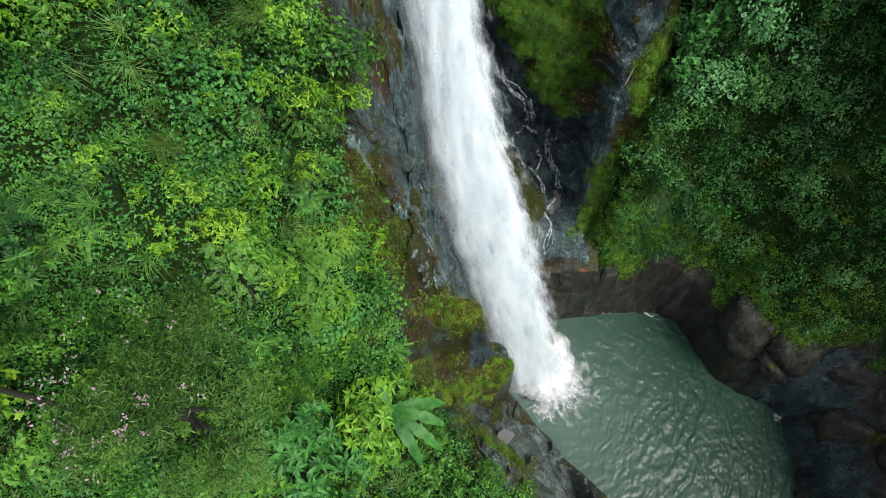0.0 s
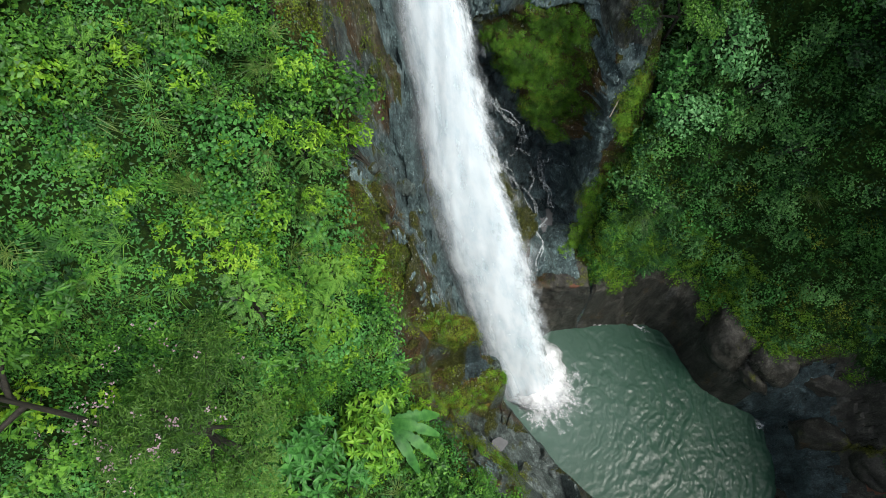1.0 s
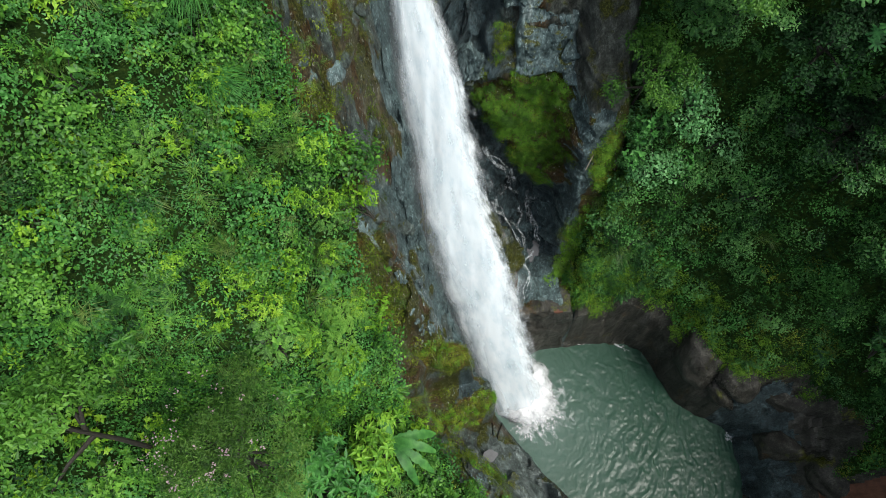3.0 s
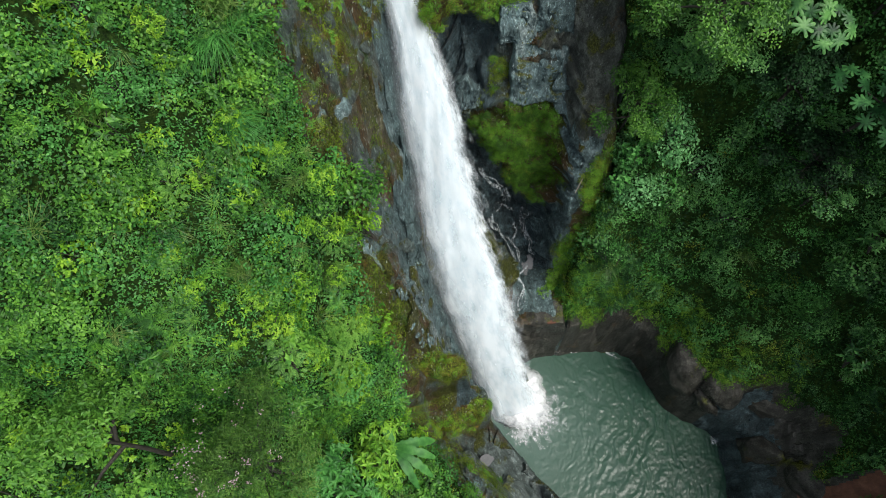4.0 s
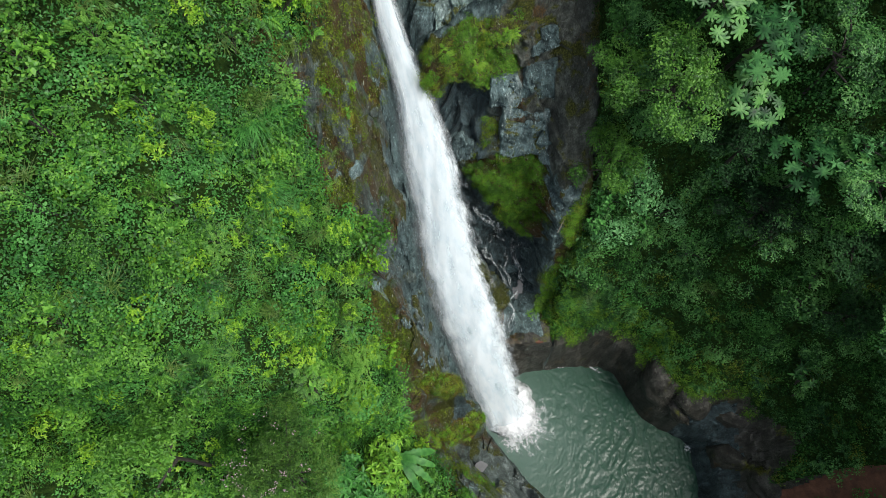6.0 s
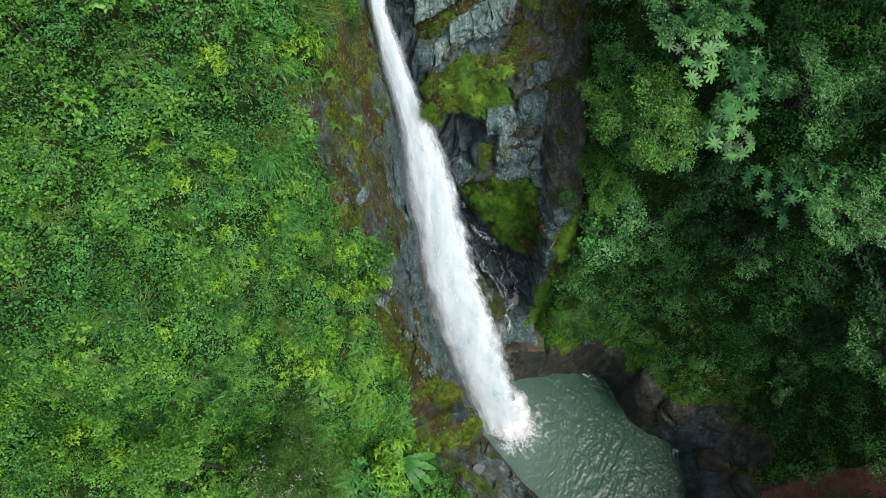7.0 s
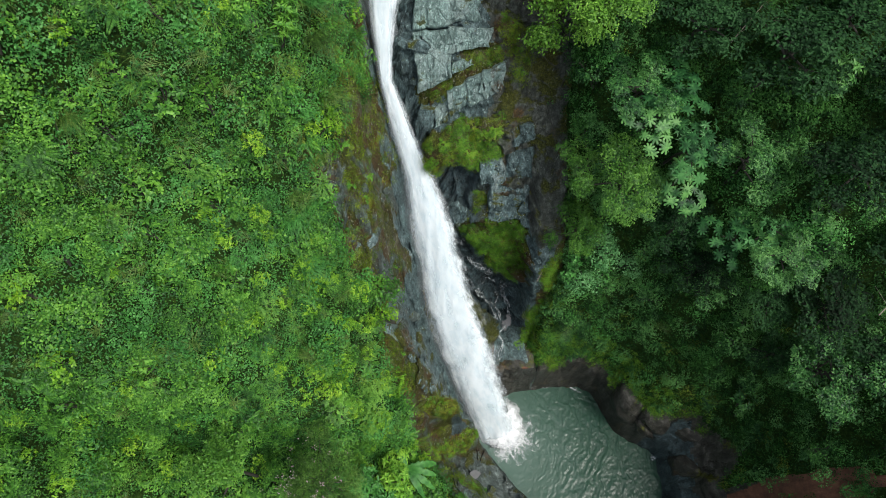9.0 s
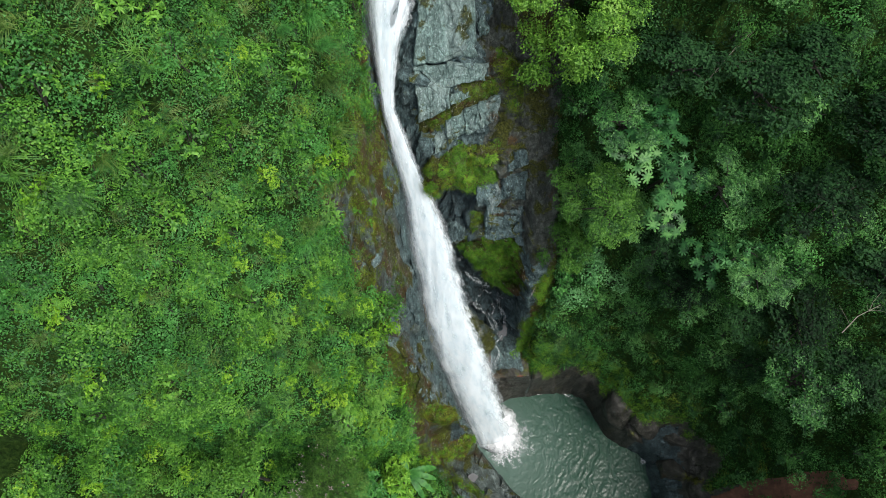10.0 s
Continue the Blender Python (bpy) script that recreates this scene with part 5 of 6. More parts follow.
# a ridge of pale broken rock between the wet chute and the mossy bank
PALE_CHUNKS = [rock_mesh("rock", 90 + k, ROCK_LICHEN, 0.1, 14, 2) for k in range(3)]
for me in PALE_CHUNKS:
    me.polygons.foreach_set("use_smooth", np.zeros(len(me.polygons), bool))
ridge_x = np.concatenate([np.linspace(-2.7, 0.6, 26), [-0.25, -0.1, 0.05, 0.2, -0.15, -0.65, -0.6, -1.3, -1.2, -1.15]])
ridge_y = np.concatenate([np.interp(ridge_x[:26], [-2.7, -2.05, -1.3, -0.5, 0.0, 0.57], [9.2, 9.05, 8.9, 8.25, 7.85, 7.4]), [7.3, 7.4, 7.45, 7.5, 7.2, 6.95, 7.0, 8.2, 8.15, 8.25]])
for k, (x, y) in enumerate(zip(ridge_x, ridge_y)):
    for j in range(4 if k < 26 else 6):
        s = rng.uniform(0.05, 0.15)
        px_, py_ = x + rng.normal(0, 0.13), y + rng.normal(0, 0.1)
        ob = new("rock", PALE_CHUNKS[(k + j) % 3])
        ob.matrix_basis = slab_pose(px_, py_, rng.uniform(0, 360), (s * 1.5, s, s * 0.6), s * 0.15)
        tagged(ob, "small pale wet rock on the mossy bank", "rock", "pale rocks on the bank")


pebble_at = np.random.default_rng(88)
for k in range(46):
    x, y, s = pebble_at.normal(1.75, 0.3), pebble_at.normal(2.0, 0.13), pebble_at.uniform(0.025, 0.075)
    ob = new("rock", PALE_CHUNKS[k % 3])
    ob.matrix_basis = slab_pose(x, y, pebble_at.uniform(0, 360), (s * 1.4, s, s * 0.7), -0.3 * s)
    tagged(ob, "small pale stone on the rock beside the scoured slab", "rock", "pale rocks on the bank")
for x, y, turn, sizes in [(-3.3, 11.85, 20, (0.62, 0.4, 0.22)), (-2.8, 12.1, -15, (0.5, 0.42, 0.2)), (-3.1, 11.62, 10, (0.55, 0.26, 0.2)), (-2.95, 14.2, 60, (0.55, 0.28, 0.18)), (-3.65, 11.75, 30, (0.42, 0.3, 0.18))]:
    lay_rock("rock", "pale lichened rock standing out of the mossy bank", x, y, turn, sizes, 0.14, 57 + int(10 * abs(x)), ROCK_LICHEN, "pale rocks on the bank", "rock", 0.0)


# ---- the cliff right of the fall: a sheet along a stepped profile, from the pool to the brink ----
# height steps of the open face and of the pillar that stands out beside the dark hollow
FACE_Y = [9.15, 9.3, 9.55, 11.4, 12.6, 13.6, 14.3, 14.8, 15.15, 15.5, 16.2, 17.2, 18.1, 18.7, 20.0, 22.0, 26.0]
FACE_Z = [-1.2, 0.0, 4.6, 5.0, 4.6, 6.0, 7.9, 9.6, 14.9, 16.0, 17.8, 19.5, 20.4, 21.6, 23.2, 25.4, 28.5]
PILLAR_Y = [9.15, 9.3, 9.55, 11.3, 11.7, 11.95, 12.2, 12.5, 12.9, 13.6, 15.0, 16.8, 18.0, 18.7, 20.0, 22.0, 26.0]
PILLAR_Z = [-1.2, 0.0, 4.6, 5.2, 6.0, 7.0, 9.0, 11.5, 14.2, 15.6, 17.3, 19.2, 20.4, 21.6, 23.2, 25.4, 28.5]
FACE_S = np.concatenate([[0], np.cumsum(np.hypot(np.diff(FACE_Y), np.diff(FACE_Z)))])


GARDEN = [(4.4, 13.5), (5.2, 14.4), (5.25, 19.9), (1.7, 19.2), (1.4, 18.4)]
LEDGE_MOSS = [(-0.45, 24.3), (0.5, 23.6), (1.7, 22.9), (3.2, 24.1), (2.9, 25.5), (0.8, 25.3), (-0.45, 25.1)]
HOLLOW = [(3.3, 10.6), (5.0, 10.2), (5.35, 12.5), (5.0, 14.2), (4.4, 14.0), (3.0, 15.4), (1.4, 17.6), (1.5, 15.2)]
RECESS = [(0.2, 21.2), (1.9, 20.2), (2.2, 22.4), (1.7, 23.2), (0.2, 23.6)]


def on_cliff(x, s, out=0.0, rough=True):
    """Points of the cliff, out metres proud of it, and its normals."""
    x, s = np.asarray(x, float), np.asarray(s, float)

    def plain(x, s):
        s = s + 0.16 * layered(x, s, 2.2, 601, 3) * step(5.0, 9.0, s)
        p = step(4.75, 5.6, x + 0.25 * layered(x, s, 1.6, 603, 3))
        y = np.interp(s, FACE_S, FACE_Y) * (1 - p) + np.interp(s, FACE_S, PILLAR_Y) * p
        z = np.interp(s, FACE_S, FACE_Z) * (1 - p) + np.interp(s, FACE_S, PILLAR_Z) * p
        y = y - np.interp(x, [3.4, 4.3, 4.9, 5.4, 6.3], [0, 0.62, 0.55, 0.32, 0.2]) * step(6.0, 0.8, s)
        xr = np.interp(y, FALL_Y, FALL_R)
        k = np.maximum(step(-0.3, 0.5 + 1.3 * step(14.8, 12.5, y), x - xr), step(7.2, 5.6, s))
        return y, bed(y) * (1 - k) + z * k - 1.8 * step(6.3, 6.9, x)
    e = 0.06
    y, z = plain(x, s)
    (ya, za), (yb, zb) = plain(x + e, s), plain(x - e, s)
    (yc, zc), (yd, zd) = plain(x, s + e), plain(x, s - e)
    n = unit(np.cross(np.stack([np.full(x.shape, 2 * e), ya - yb, za - zb], -1), np.stack([np.zeros(x.shape), yc - yd, zc - zd], -1) + 1e-6))
    d = 0.0
    if rough:
        warp = 0.35 * layered(x, s, 1.4, 605, 2)
        d = 0.16 * layered(x, s, 1.9, 607, 5, 0.55) + 0.2 * blocks(x + 0.45 * s + warp, 0.9 * s - 0.35 * x + warp, 1.15, 609) + 0.1 * blocks(x - 0.3 * s + warp, s + 0.2 * x, 0.42, 611) + 0.035 * layered(x, s, 0.22, 613, 3, 0.6)
        d = d * (1 - 0.6 * step(4.8, 5.5, x))
        d = d + 0.3 * step(-0.1, 0.35, within(x, s, GARDEN, 0.7, 621)) + 0.35 * step(-0.15, 0.3, within(x, s, LEDGE_MOSS, 0.7, 623))
        d = d - 0.6 * step(-0.1, 0.7, within(x, s, HOLLOW, 1.0, 625)) - 0.6 * step(-0.1, 0.4, within(x, s, RECESS, 0.8, 627))
        d = d * (0.35 + 0.65 * step(4.5, 7.0, s)) * step(0.6, 1.6, s)
    return np.stack([x, y, z], -1) + n * np.asarray(d + out)[..., None], n


cliff_x, cliff_s = np.meshgrid(np.arange(-2.3, 6.95, 0.06), np.arange(0.0, 36.5, 0.06))
cliff_at, cliff_n = on_cliff(cliff_x, cliff_s)
cliff_mesh = fast_mesh("cliff", cliff_at.reshape(-1, 3), grid_faces(cliff_x.shape[1], cliff_x.shape[0]), ROCK, False)
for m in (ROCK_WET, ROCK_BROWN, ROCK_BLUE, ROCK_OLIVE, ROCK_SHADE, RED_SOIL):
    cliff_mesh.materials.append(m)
fx, fs = cliff_x[:-1, :-1], cliff_s[:-1, :-1]
edge_noise = 0.4 * layered(fx, fs, 1.1, 631, 4)
beyond_fall = fx - np.interp(cliff_at[:-1, :-1, 1], FALL_Y, FALL_R) + edge_noise
cliff_kind = np.where(fs + edge_noise < 6.3, 2, 0)
cliff_kind = np.where((within(fx, fs, [(3.5, 6.0), (5.7, 6.3), (5.6, 9.8), (3.4, 9.4)], 0.9, 633) > 0), 3, cliff_kind)
# wet rock whose black is partly the hollow's shade put into the colour
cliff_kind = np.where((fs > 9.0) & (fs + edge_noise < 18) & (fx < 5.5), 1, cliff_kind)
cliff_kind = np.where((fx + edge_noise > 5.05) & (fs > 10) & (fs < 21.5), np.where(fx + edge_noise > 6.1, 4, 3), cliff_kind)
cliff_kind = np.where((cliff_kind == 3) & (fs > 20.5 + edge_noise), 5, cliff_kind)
cliff_kind = np.where((fs > 19.5) & (beyond_fall < 0.95), 3, cliff_kind)
# the recess below the ledge: wet black rock that also paints its shade
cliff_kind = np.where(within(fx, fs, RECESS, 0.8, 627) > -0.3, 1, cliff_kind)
cliff_kind = np.where(within(fx, fs, GARDEN, 0.7, 621) > -0.1, 4, cliff_kind)
cliff_kind = np.where((within(fx, fs, LEDGE_MOSS, 0.7, 623) > -0.1) | (within(fx, fs, [(0.7, 26.9), (2.5, 27.6), (3.4, 28.2), (2.7, 29.0), (1.0, 28.8)], 0.7, 635) > 0) | (within(fx, fs, [(-0.8, 26.3), (0.8, 26.8), (0.9, 27.6), (-0.7, 27.2)], 0.6, 637) > 0), 4, cliff_kind)
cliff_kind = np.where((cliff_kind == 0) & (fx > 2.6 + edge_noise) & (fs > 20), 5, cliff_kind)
cliff_kind = np.where((cliff_kind == 0) & (fs > 24), 3, cliff_kind)
cliff_kind = np.where(((fx - 5.68) / 0.26) ** 2 + ((fs - 5.75) / 0.16) ** 2 + 0.8 * edge_noise < 0.8, 6, cliff_kind)
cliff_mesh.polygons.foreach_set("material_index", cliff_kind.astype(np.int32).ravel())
tagged(new("cliff", cliff_mesh), "stepped cliff of dark wet rock and moss beside the waterfall", "cliff", kind="structure")


def cliff_slab(corners, thick, seed, mat, label):
    """A slab of the cliff between four corners, proud of it, with broken edges and a rough face."""
    n = 64
    u, v = np.meshgrid(np.linspace(0, 1, n), np.linspace(0, 1, n))
    wx, ws = 0.07 * layered(u * 3 + seed, v * 3, 0.8, seed, 3), 0.07 * layered(u * 3, v * 3 + seed, 0.8, seed + 5, 3)
    (ax, ay), (bx, by), (cx_, cy_), (dx, dy) = corners
    x = (1 - u) * (1 - v) * ax + u * (1 - v) * bx + u * v * cx_ + (1 - u) * v * dx + wx
    s = (1 - u) * (1 - v) * ay + u * (1 - v) * by + u * v * cy_ + (1 - u) * v * dy + ws
    rim = np.minimum(np.minimum(u, 1 - u), np.minimum(v, 1 - v)) * (n - 1)
    face = thick + 0.09 * blocks(x + 0.3 * s + seed, s - 0.4 * x, 0.8, seed + 7) + 0.05 * layered(x, s, 0.6, seed + 9, 4, 0.6) + 0.035 * blocks(x - 0.5 * s, s + 0.3 * x, 0.3, seed + 11) + 0.03 * layered(2.2 * x, 0.8 * s, 0.2, seed + 15, 3, 0.65)
    crack = np.abs(layered(x + 0.25 * s, s * 0.7, 0.9, seed + 17, 3))
    face = face - 0.10 * step(0.05, 0.0, crack)
    out = np.where(rim < 0.5, -0.1, np.where(rim < 1.5, face - 0.1, np.where(rim < 2.5, face - 0.03, face)))
    at, _ = on_cliff(x, s, out, False)
    return tagged(new("rock_slab", fast_mesh("rock_slab", at.reshape(-1, 3), grid_faces(n, n), mat, False)), label, "rock slab", "slabs of the cliff")


PALE = "pale blue-grey bare rock slab beside the waterfall"
for k, corners in enumerate([
    [(-0.95, 29.72), (2.2, 30.0), (1.85, 33.8), (-0.45, 34.2)], [(2.15, 31.0), (2.65, 31.2), (2.5, 31.9), (2.05, 31.7)],
    [(-0.68, 26.95), (0.85, 27.6), (0.86, 29.78), (-1.0, 29.7)], [(0.6, 28.6), (2.5, 28.9), (2.65, 29.7), (0.6, 29.82)], [(0.8, 27.75), (1.8, 28.1), (1.8, 28.35), (0.8, 28.25)],
    [(0.68, 25.6), (2.45, 26.58), (2.16, 27.8), (0.62, 26.95)], [(2.4, 26.6), (3.1, 27.12), (3.35, 28.3), (2.12, 27.82)], [(0.05, 25.2), (0.75, 25.65), (0.7, 26.75), (0.1, 26.25)],
]):
    cliff_slab(corners, (0.3, 0.22, 0.33, 0.30, 0.18, 0.42, 0.36, 0.3)[k], 700 + 13 * k, ROCK_PALE, PALE)
for k, corners in enumerate([[(2.7, 19.5), (5.0, 19.9), (4.75, 22.1), (2.8, 22.4)], [(2.25, 22.1), (3.6, 22.3), (3.3, 23.8), (2.2, 23.5)]]):
    cliff_slab(corners, 0.38, 820 + 13 * k, ROCK_LICHEN, "grey rock slab speckled with pale lichen on the cliff")
for k, corners in enumerate([[(-0.75, 25.2), (0.05, 25.25), (0.1, 26.25), (-0.6, 26.3)], [(3.5, 22.5), (5.0, 22.7), (4.8, 24.2), (3.5, 24.0)], [(3.8, 24.4), (4.9, 24.6), (4.7, 25.6), (3.7, 25.5)], [(0.5, 20.3), (1.5, 19.6), (1.7, 20.5), (0.7, 21.3)]]):
    cliff_slab(corners, 0.25, 860 + 13 * k, ROCK_BLUE, "dark blue-grey wet rock slab on the cliff")


def cliff_spots(count, test, seed):
    """Places on the cliff where test is above 0, with its normals."""
    r = np.random.default_rng(seed)
    x, s = r.uniform(-1.4, 6.4, count * 12), r.uniform(1.5, 34, count * 12)
    keep = test(x, s) > 0
    x, s = x[keep][:count], s[keep][:count]
    at, n = on_cliff(x, s, 0.02)
    return x, s, at[:, 0], at[:, 1], at[:, 2], unit(n + [0, -0.1, 0.35])


def garden(x, s):
    return within(x, s, GARDEN, 0.7, 621, 0.35) + 0.25 * layered(x, s, 0.5, 641, 2) - 0.05 - 0.5 * step(0.5, 0.2, np.hypot((x - 3.3) / 1.0, (s - 18.2) / 1.4))


u, v, x, y, z, n = cliff_spots(900, garden, 41)
size = rng.uniform(0.3, 0.55, len(x))
pick = choose(1.1 + 0 * x, 0.25 + 0 * x, 0.16 + 0 * x, 0.8 + 0.3 * step(17, 14, v))
undergrowth("overhang_plants", "small green plants hanging from the mossy cliff", "fine", LEAF_LEDGE, x, y, z, n, pick == 0, size)
undergrowth("overhang_moss", "olive moss on the cliff above the dark hollow", "moss", LEAF_MOSS, x, y, z, n, pick == 1, size * 1.5)
undergrowth("overhang_grass", "grass hanging down from the mossy cliff", "grass", LEAF_GRASS, x, y, z, n, pick == 2, size)
undergrowth("overhang_creepers", "bright green creepers on the mossy cliff", "vine", LEAF_MOSSY, x, y, z, n, pick == 3, size * 0.6)
BRINK_PLANTS = [[(5.55, 7.6), (6.6, 7.6), (6.6, 13.5), (5.95, 13.5)], [(6.1, 13.0), (6.7, 13.0), (6.7, 21.0), (6.25, 21.0)]]
u, v, x, y, z, n = cliff_spots(420, lambda x, s: np.max([within(x, s, c, 0.6, 655, 0.25) for c in BRINK_PLANTS], 0), 44)
size = rng.uniform(0.35, 0.65, len(x))
pick = choose(1.0 + 0 * x, 0.8 + 0 * x, 0.3 + 0 * x)
undergrowth("pillar_plants", "small green plants hanging over the side of the rock pillar", "fine", LEAF_LEDGE, x, y, z, n, pick == 0, size)
undergrowth("pillar_creepers", "bright green creepers on the side of the rock pillar", "vine", LEAF_MOSSY, x, y, z, n, pick == 1, size * 0.7)
undergrowth("pillar_grass", "grass hanging over the side of the rock pillar", "grass", LEAF_GRASS, x, y, z, n, pick == 2, size)
u, v, x, y, z, n = cliff_spots(520, lambda x, s: within(x, s, LEDGE_MOSS, 0.7, 623, 0.45) - 0.02, 42)
size = rng.uniform(0.3, 0.6, len(x))
pick = choose(0.9 + 0 * x, 0.9 + 0 * x, 0.35 + 0 * x, 0.25 + 0 * x)
undergrowth("ledge_plants", "small green plants hanging from a mossy rock ledge", "fine", LEAF_LEDGE, x, y, z, n, pick == 0, size)
undergrowth("cliff_ledge_moss", "yellow-green moss on a rock ledge of the cliff", "moss", LEAF_MOSS, x, y, z, n, pick == 1, size * 1.5)
undergrowth("cliff_ledge_grass", "long grass hanging over a rock ledge of the cliff", "grass", LEAF_GRASS, x, y, z, n, pick == 2, size * 1.4)
undergrowth("cliff_ledge_ferns", "small ferns on a rock ledge of the cliff", "fern", LEAF_MOSSY, x, y, z, n, pick == 3, size * 0.7)
STRIPS = [[(-0.8, 26.3), (0.8, 26.8), (0.9, 27.6), (-0.7, 27.2)], [(0.9, 27.7), (2.4, 28.0), (2.6, 28.9), (1.0, 28.8)], [(0.6, 25.2), (2.6, 26.2), (3.2, 27.0), (3.3, 26.4), (2.7, 25.5)], [(1.9, 19.9), (2.6, 20.2), (2.8, 21.7), (2.4, 21.6)], [(3.0, 28.2), (4.4, 27.0), (4.6, 29.5), (3.2, 30.5)], [(5.95, 16.5), (6.4, 16.0), (6.5, 20.0), (6.1, 19.8)], [(5.55, 10.6), (6.4, 10.6), (6.4, 13.5), (5.8, 13.0)]]
u, v, x, y, z, n = cliff_spots(560, lambda x, s: np.max([within(x, s, c, 0.6, 651, 0.3) for c in STRIPS], 0), 43)
size = rng.uniform(0.35, 0.8, len(x))
pick = choose(1.0 + 0 * x, 0.3 + 0.6 * step(20, 15, v), 0.12 + 0 * x)
undergrowth("cliff_moss", "thin olive moss in strips across the rock slabs", "moss", LEAF_MOSS, x, y, z, n, pick == 0, size)
undergrowth("cliff_herbs", "small green herbs in the cracks of the cliff", "fine", LEAF_LEDGE, x, y, z, n, pick == 1, size * 0.6)
undergrowth("cliff_grass", "thin grass in the cracks of the cliff", "grass", LEAF_GRASS, x, y, z, n, pick == 2, size * 0.7)


def cliff_runnel(places, width, seed):
    """A thread of white water that follows the cliff, braided from thin strands."""
    places = np.asarray(places, float)
    s = np.linspace(0, len(places) - 1, 9 * (len(places) - 1) + 1)
    x, v = (np.interp(s, np.arange(len(places)), places[:, k]) for k in (0, 1))
    made = []
    for k in range(3):
        wave = 0.11 * layered(s * 1.6, s * 0 + 3.7 * k, 1, seed + 5 * k, 3)
        at, _ = on_cliff(x + wave + (k - 1) * 0.3 * width, v + wave, 0.24)
        at = np.stack([np.convolve(np.pad(a, 2, mode="edge"), np.ones(5) / 5, "valid") for a in at.T], -1)
        thin = 0.62 * width * (0.34 + 0.3 * layered(s * 1.7, s * 0 + k, 1, seed + 9 + k, 2)) * (1.0, 0.45, 0.35)[k]
        made.append(tube(at, np.maximum(thin, 0.008), 6))
    return tagged(new("runnel", tubes_mesh("runnel", made, THREAD)), "thin white thread of water over dark rock", "runnel", "runnels beside the fall")


for k, (places, width) in enumerate([
    ([(1.92, 15.72), (2.48, 14.96), (3.08, 13.88), (3.3, 13.0), (3.36, 12.4)], 0.26), ([(2.76, 12.44), (3.32, 12.1), (3.92, 11.95)], 0.17), ([(4.12, 12.28), (4.28, 11.3), (4.36, 10.8), (4.8, 10.48), (4.88, 9.8)], 0.22),
    ([(2.64, 12.36), (2.84, 11.88), (3.36, 10.92), (3.96, 9.96), (4.15, 9.0), (4.3, 8.5)], 0.26), ([(4.6, 12.08), (4.4, 11.5), (4.28, 11.1)], 0.13), ([(3.5, 9.2), (3.8, 8.7), (4.25, 8.45)], 0.15), ([(4.75, 8.5), (4.3, 8.35), (4.0, 8.2)], 0.24),
    ([(4.2, 8.35), (3.75, 7.9), (3.7, 7.5), (3.95, 6.95), (4.0, 6.4)], 0.2), ([(3.84, 11.4), (3.96, 10.92), (3.8, 10.44)], 0.12), ([(3.2, 14.0), (3.45, 13.2), (3.5, 12.5)], 0.16),
]):
    cliff_runnel(places, width, 900 + 17 * k)

# ---- the pool: small wind ripples, calm beside the fall ----
px, py = np.meshgrid(np.arange(2.0, 16.0, 0.055), np.concatenate([np.arange(-8, 0, 0.3), np.arange(0, 10.5, 0.055)]))
# crests in broken arcs round the foot of the fall
ring, turned = np.hypot(px - 4.0, py - 5.4), np.arctan2(py - 5.4, px - 4.0)
bend = 0.45 * layered(px, py, 1.3, 79, 2)
ripple = 0.020 * layered(ring + bend, 1.5 * turned + 0.4 * bend, 0.16, 70, 2, 0.4) + 0.009 * layered(px, py, 0.13, 72, 2, 0.5)
rough = 0.3 + 0.7 * step(5.5, 9.0, px + 0.35 * (py - 4))
pool_mesh = fast_mesh("pool", np.stack([px, py, 0.02 + ripple * rough], -1).reshape(-1, 3), grid_faces(px.shape[1], px.shape[0]), POOL, True)
pool = tagged(new("pool", pool_mesh), "murky green plunge pool with small wind ripples", "pool", kind="structure")


# ---- the waterfall: a bulging sheet of white water down its chute ----
def fall_sheet(name, left, right, lift, mat, seed, label=""):
    fu, fy = np.linspace(0, 1, 48), np.linspace(5.5, 27.0, 320)
    u, y = np.meshgrid(fu, fy)
    a, b = np.interp(y, FALL_Y, FALL_L), np.interp(y, FALL_Y, FALL_R)
    slim = np.clip((b - a) / 2.6, 0.3, 1)
    thin = slim * (0.2 + 0.8 * step(5.8, 7.8, y))
    a, b = a - left * thin, b + right * thin
    x = a + (b - a) * u
    bulge = np.sin(np.pi * u) ** 0.8 * np.clip((b - a) / 2.6, 0.3, 1)
    lumps = 0.10 * layered(x, y * 0.3, 0.6, seed, 3, 0.5) + 0.06 * layered(x, y, 0.6, seed + 5, 3)
    z = bed(y) + lift + 0.75 * bulge + lumps * np.minimum(1, 6 * np.minimum(u, 1 - u))
    z = np.minimum(z, 2.2 * lift - 0.75 + 0.9 * (y - 5.5) + 0.35 * (y - 5.5) ** 2 + 0.5 * lumps)
    along = np.hypot(y - 5.5, bed(y))
    me = fast_mesh(name, np.stack([x, y - 0.25, z], -1).reshape(-1, 3), grid_faces(48, 320), mat, True, np.stack([u, along + seed], -1).reshape(-1, 2))
    return part_of(name, me, waterfall, label)


waterfall = tagged(new("waterfall"), "tall white waterfall pouring down a dark rock chute into a pool", "waterfall")
fall_sheet("falling_water", 0.12, 0.12, 0.35, FALL, 90)
fall_sheet("water_veil", 0.55, 0.45, 0.55, VEIL, 140, "thin veil of spray round the falling water")


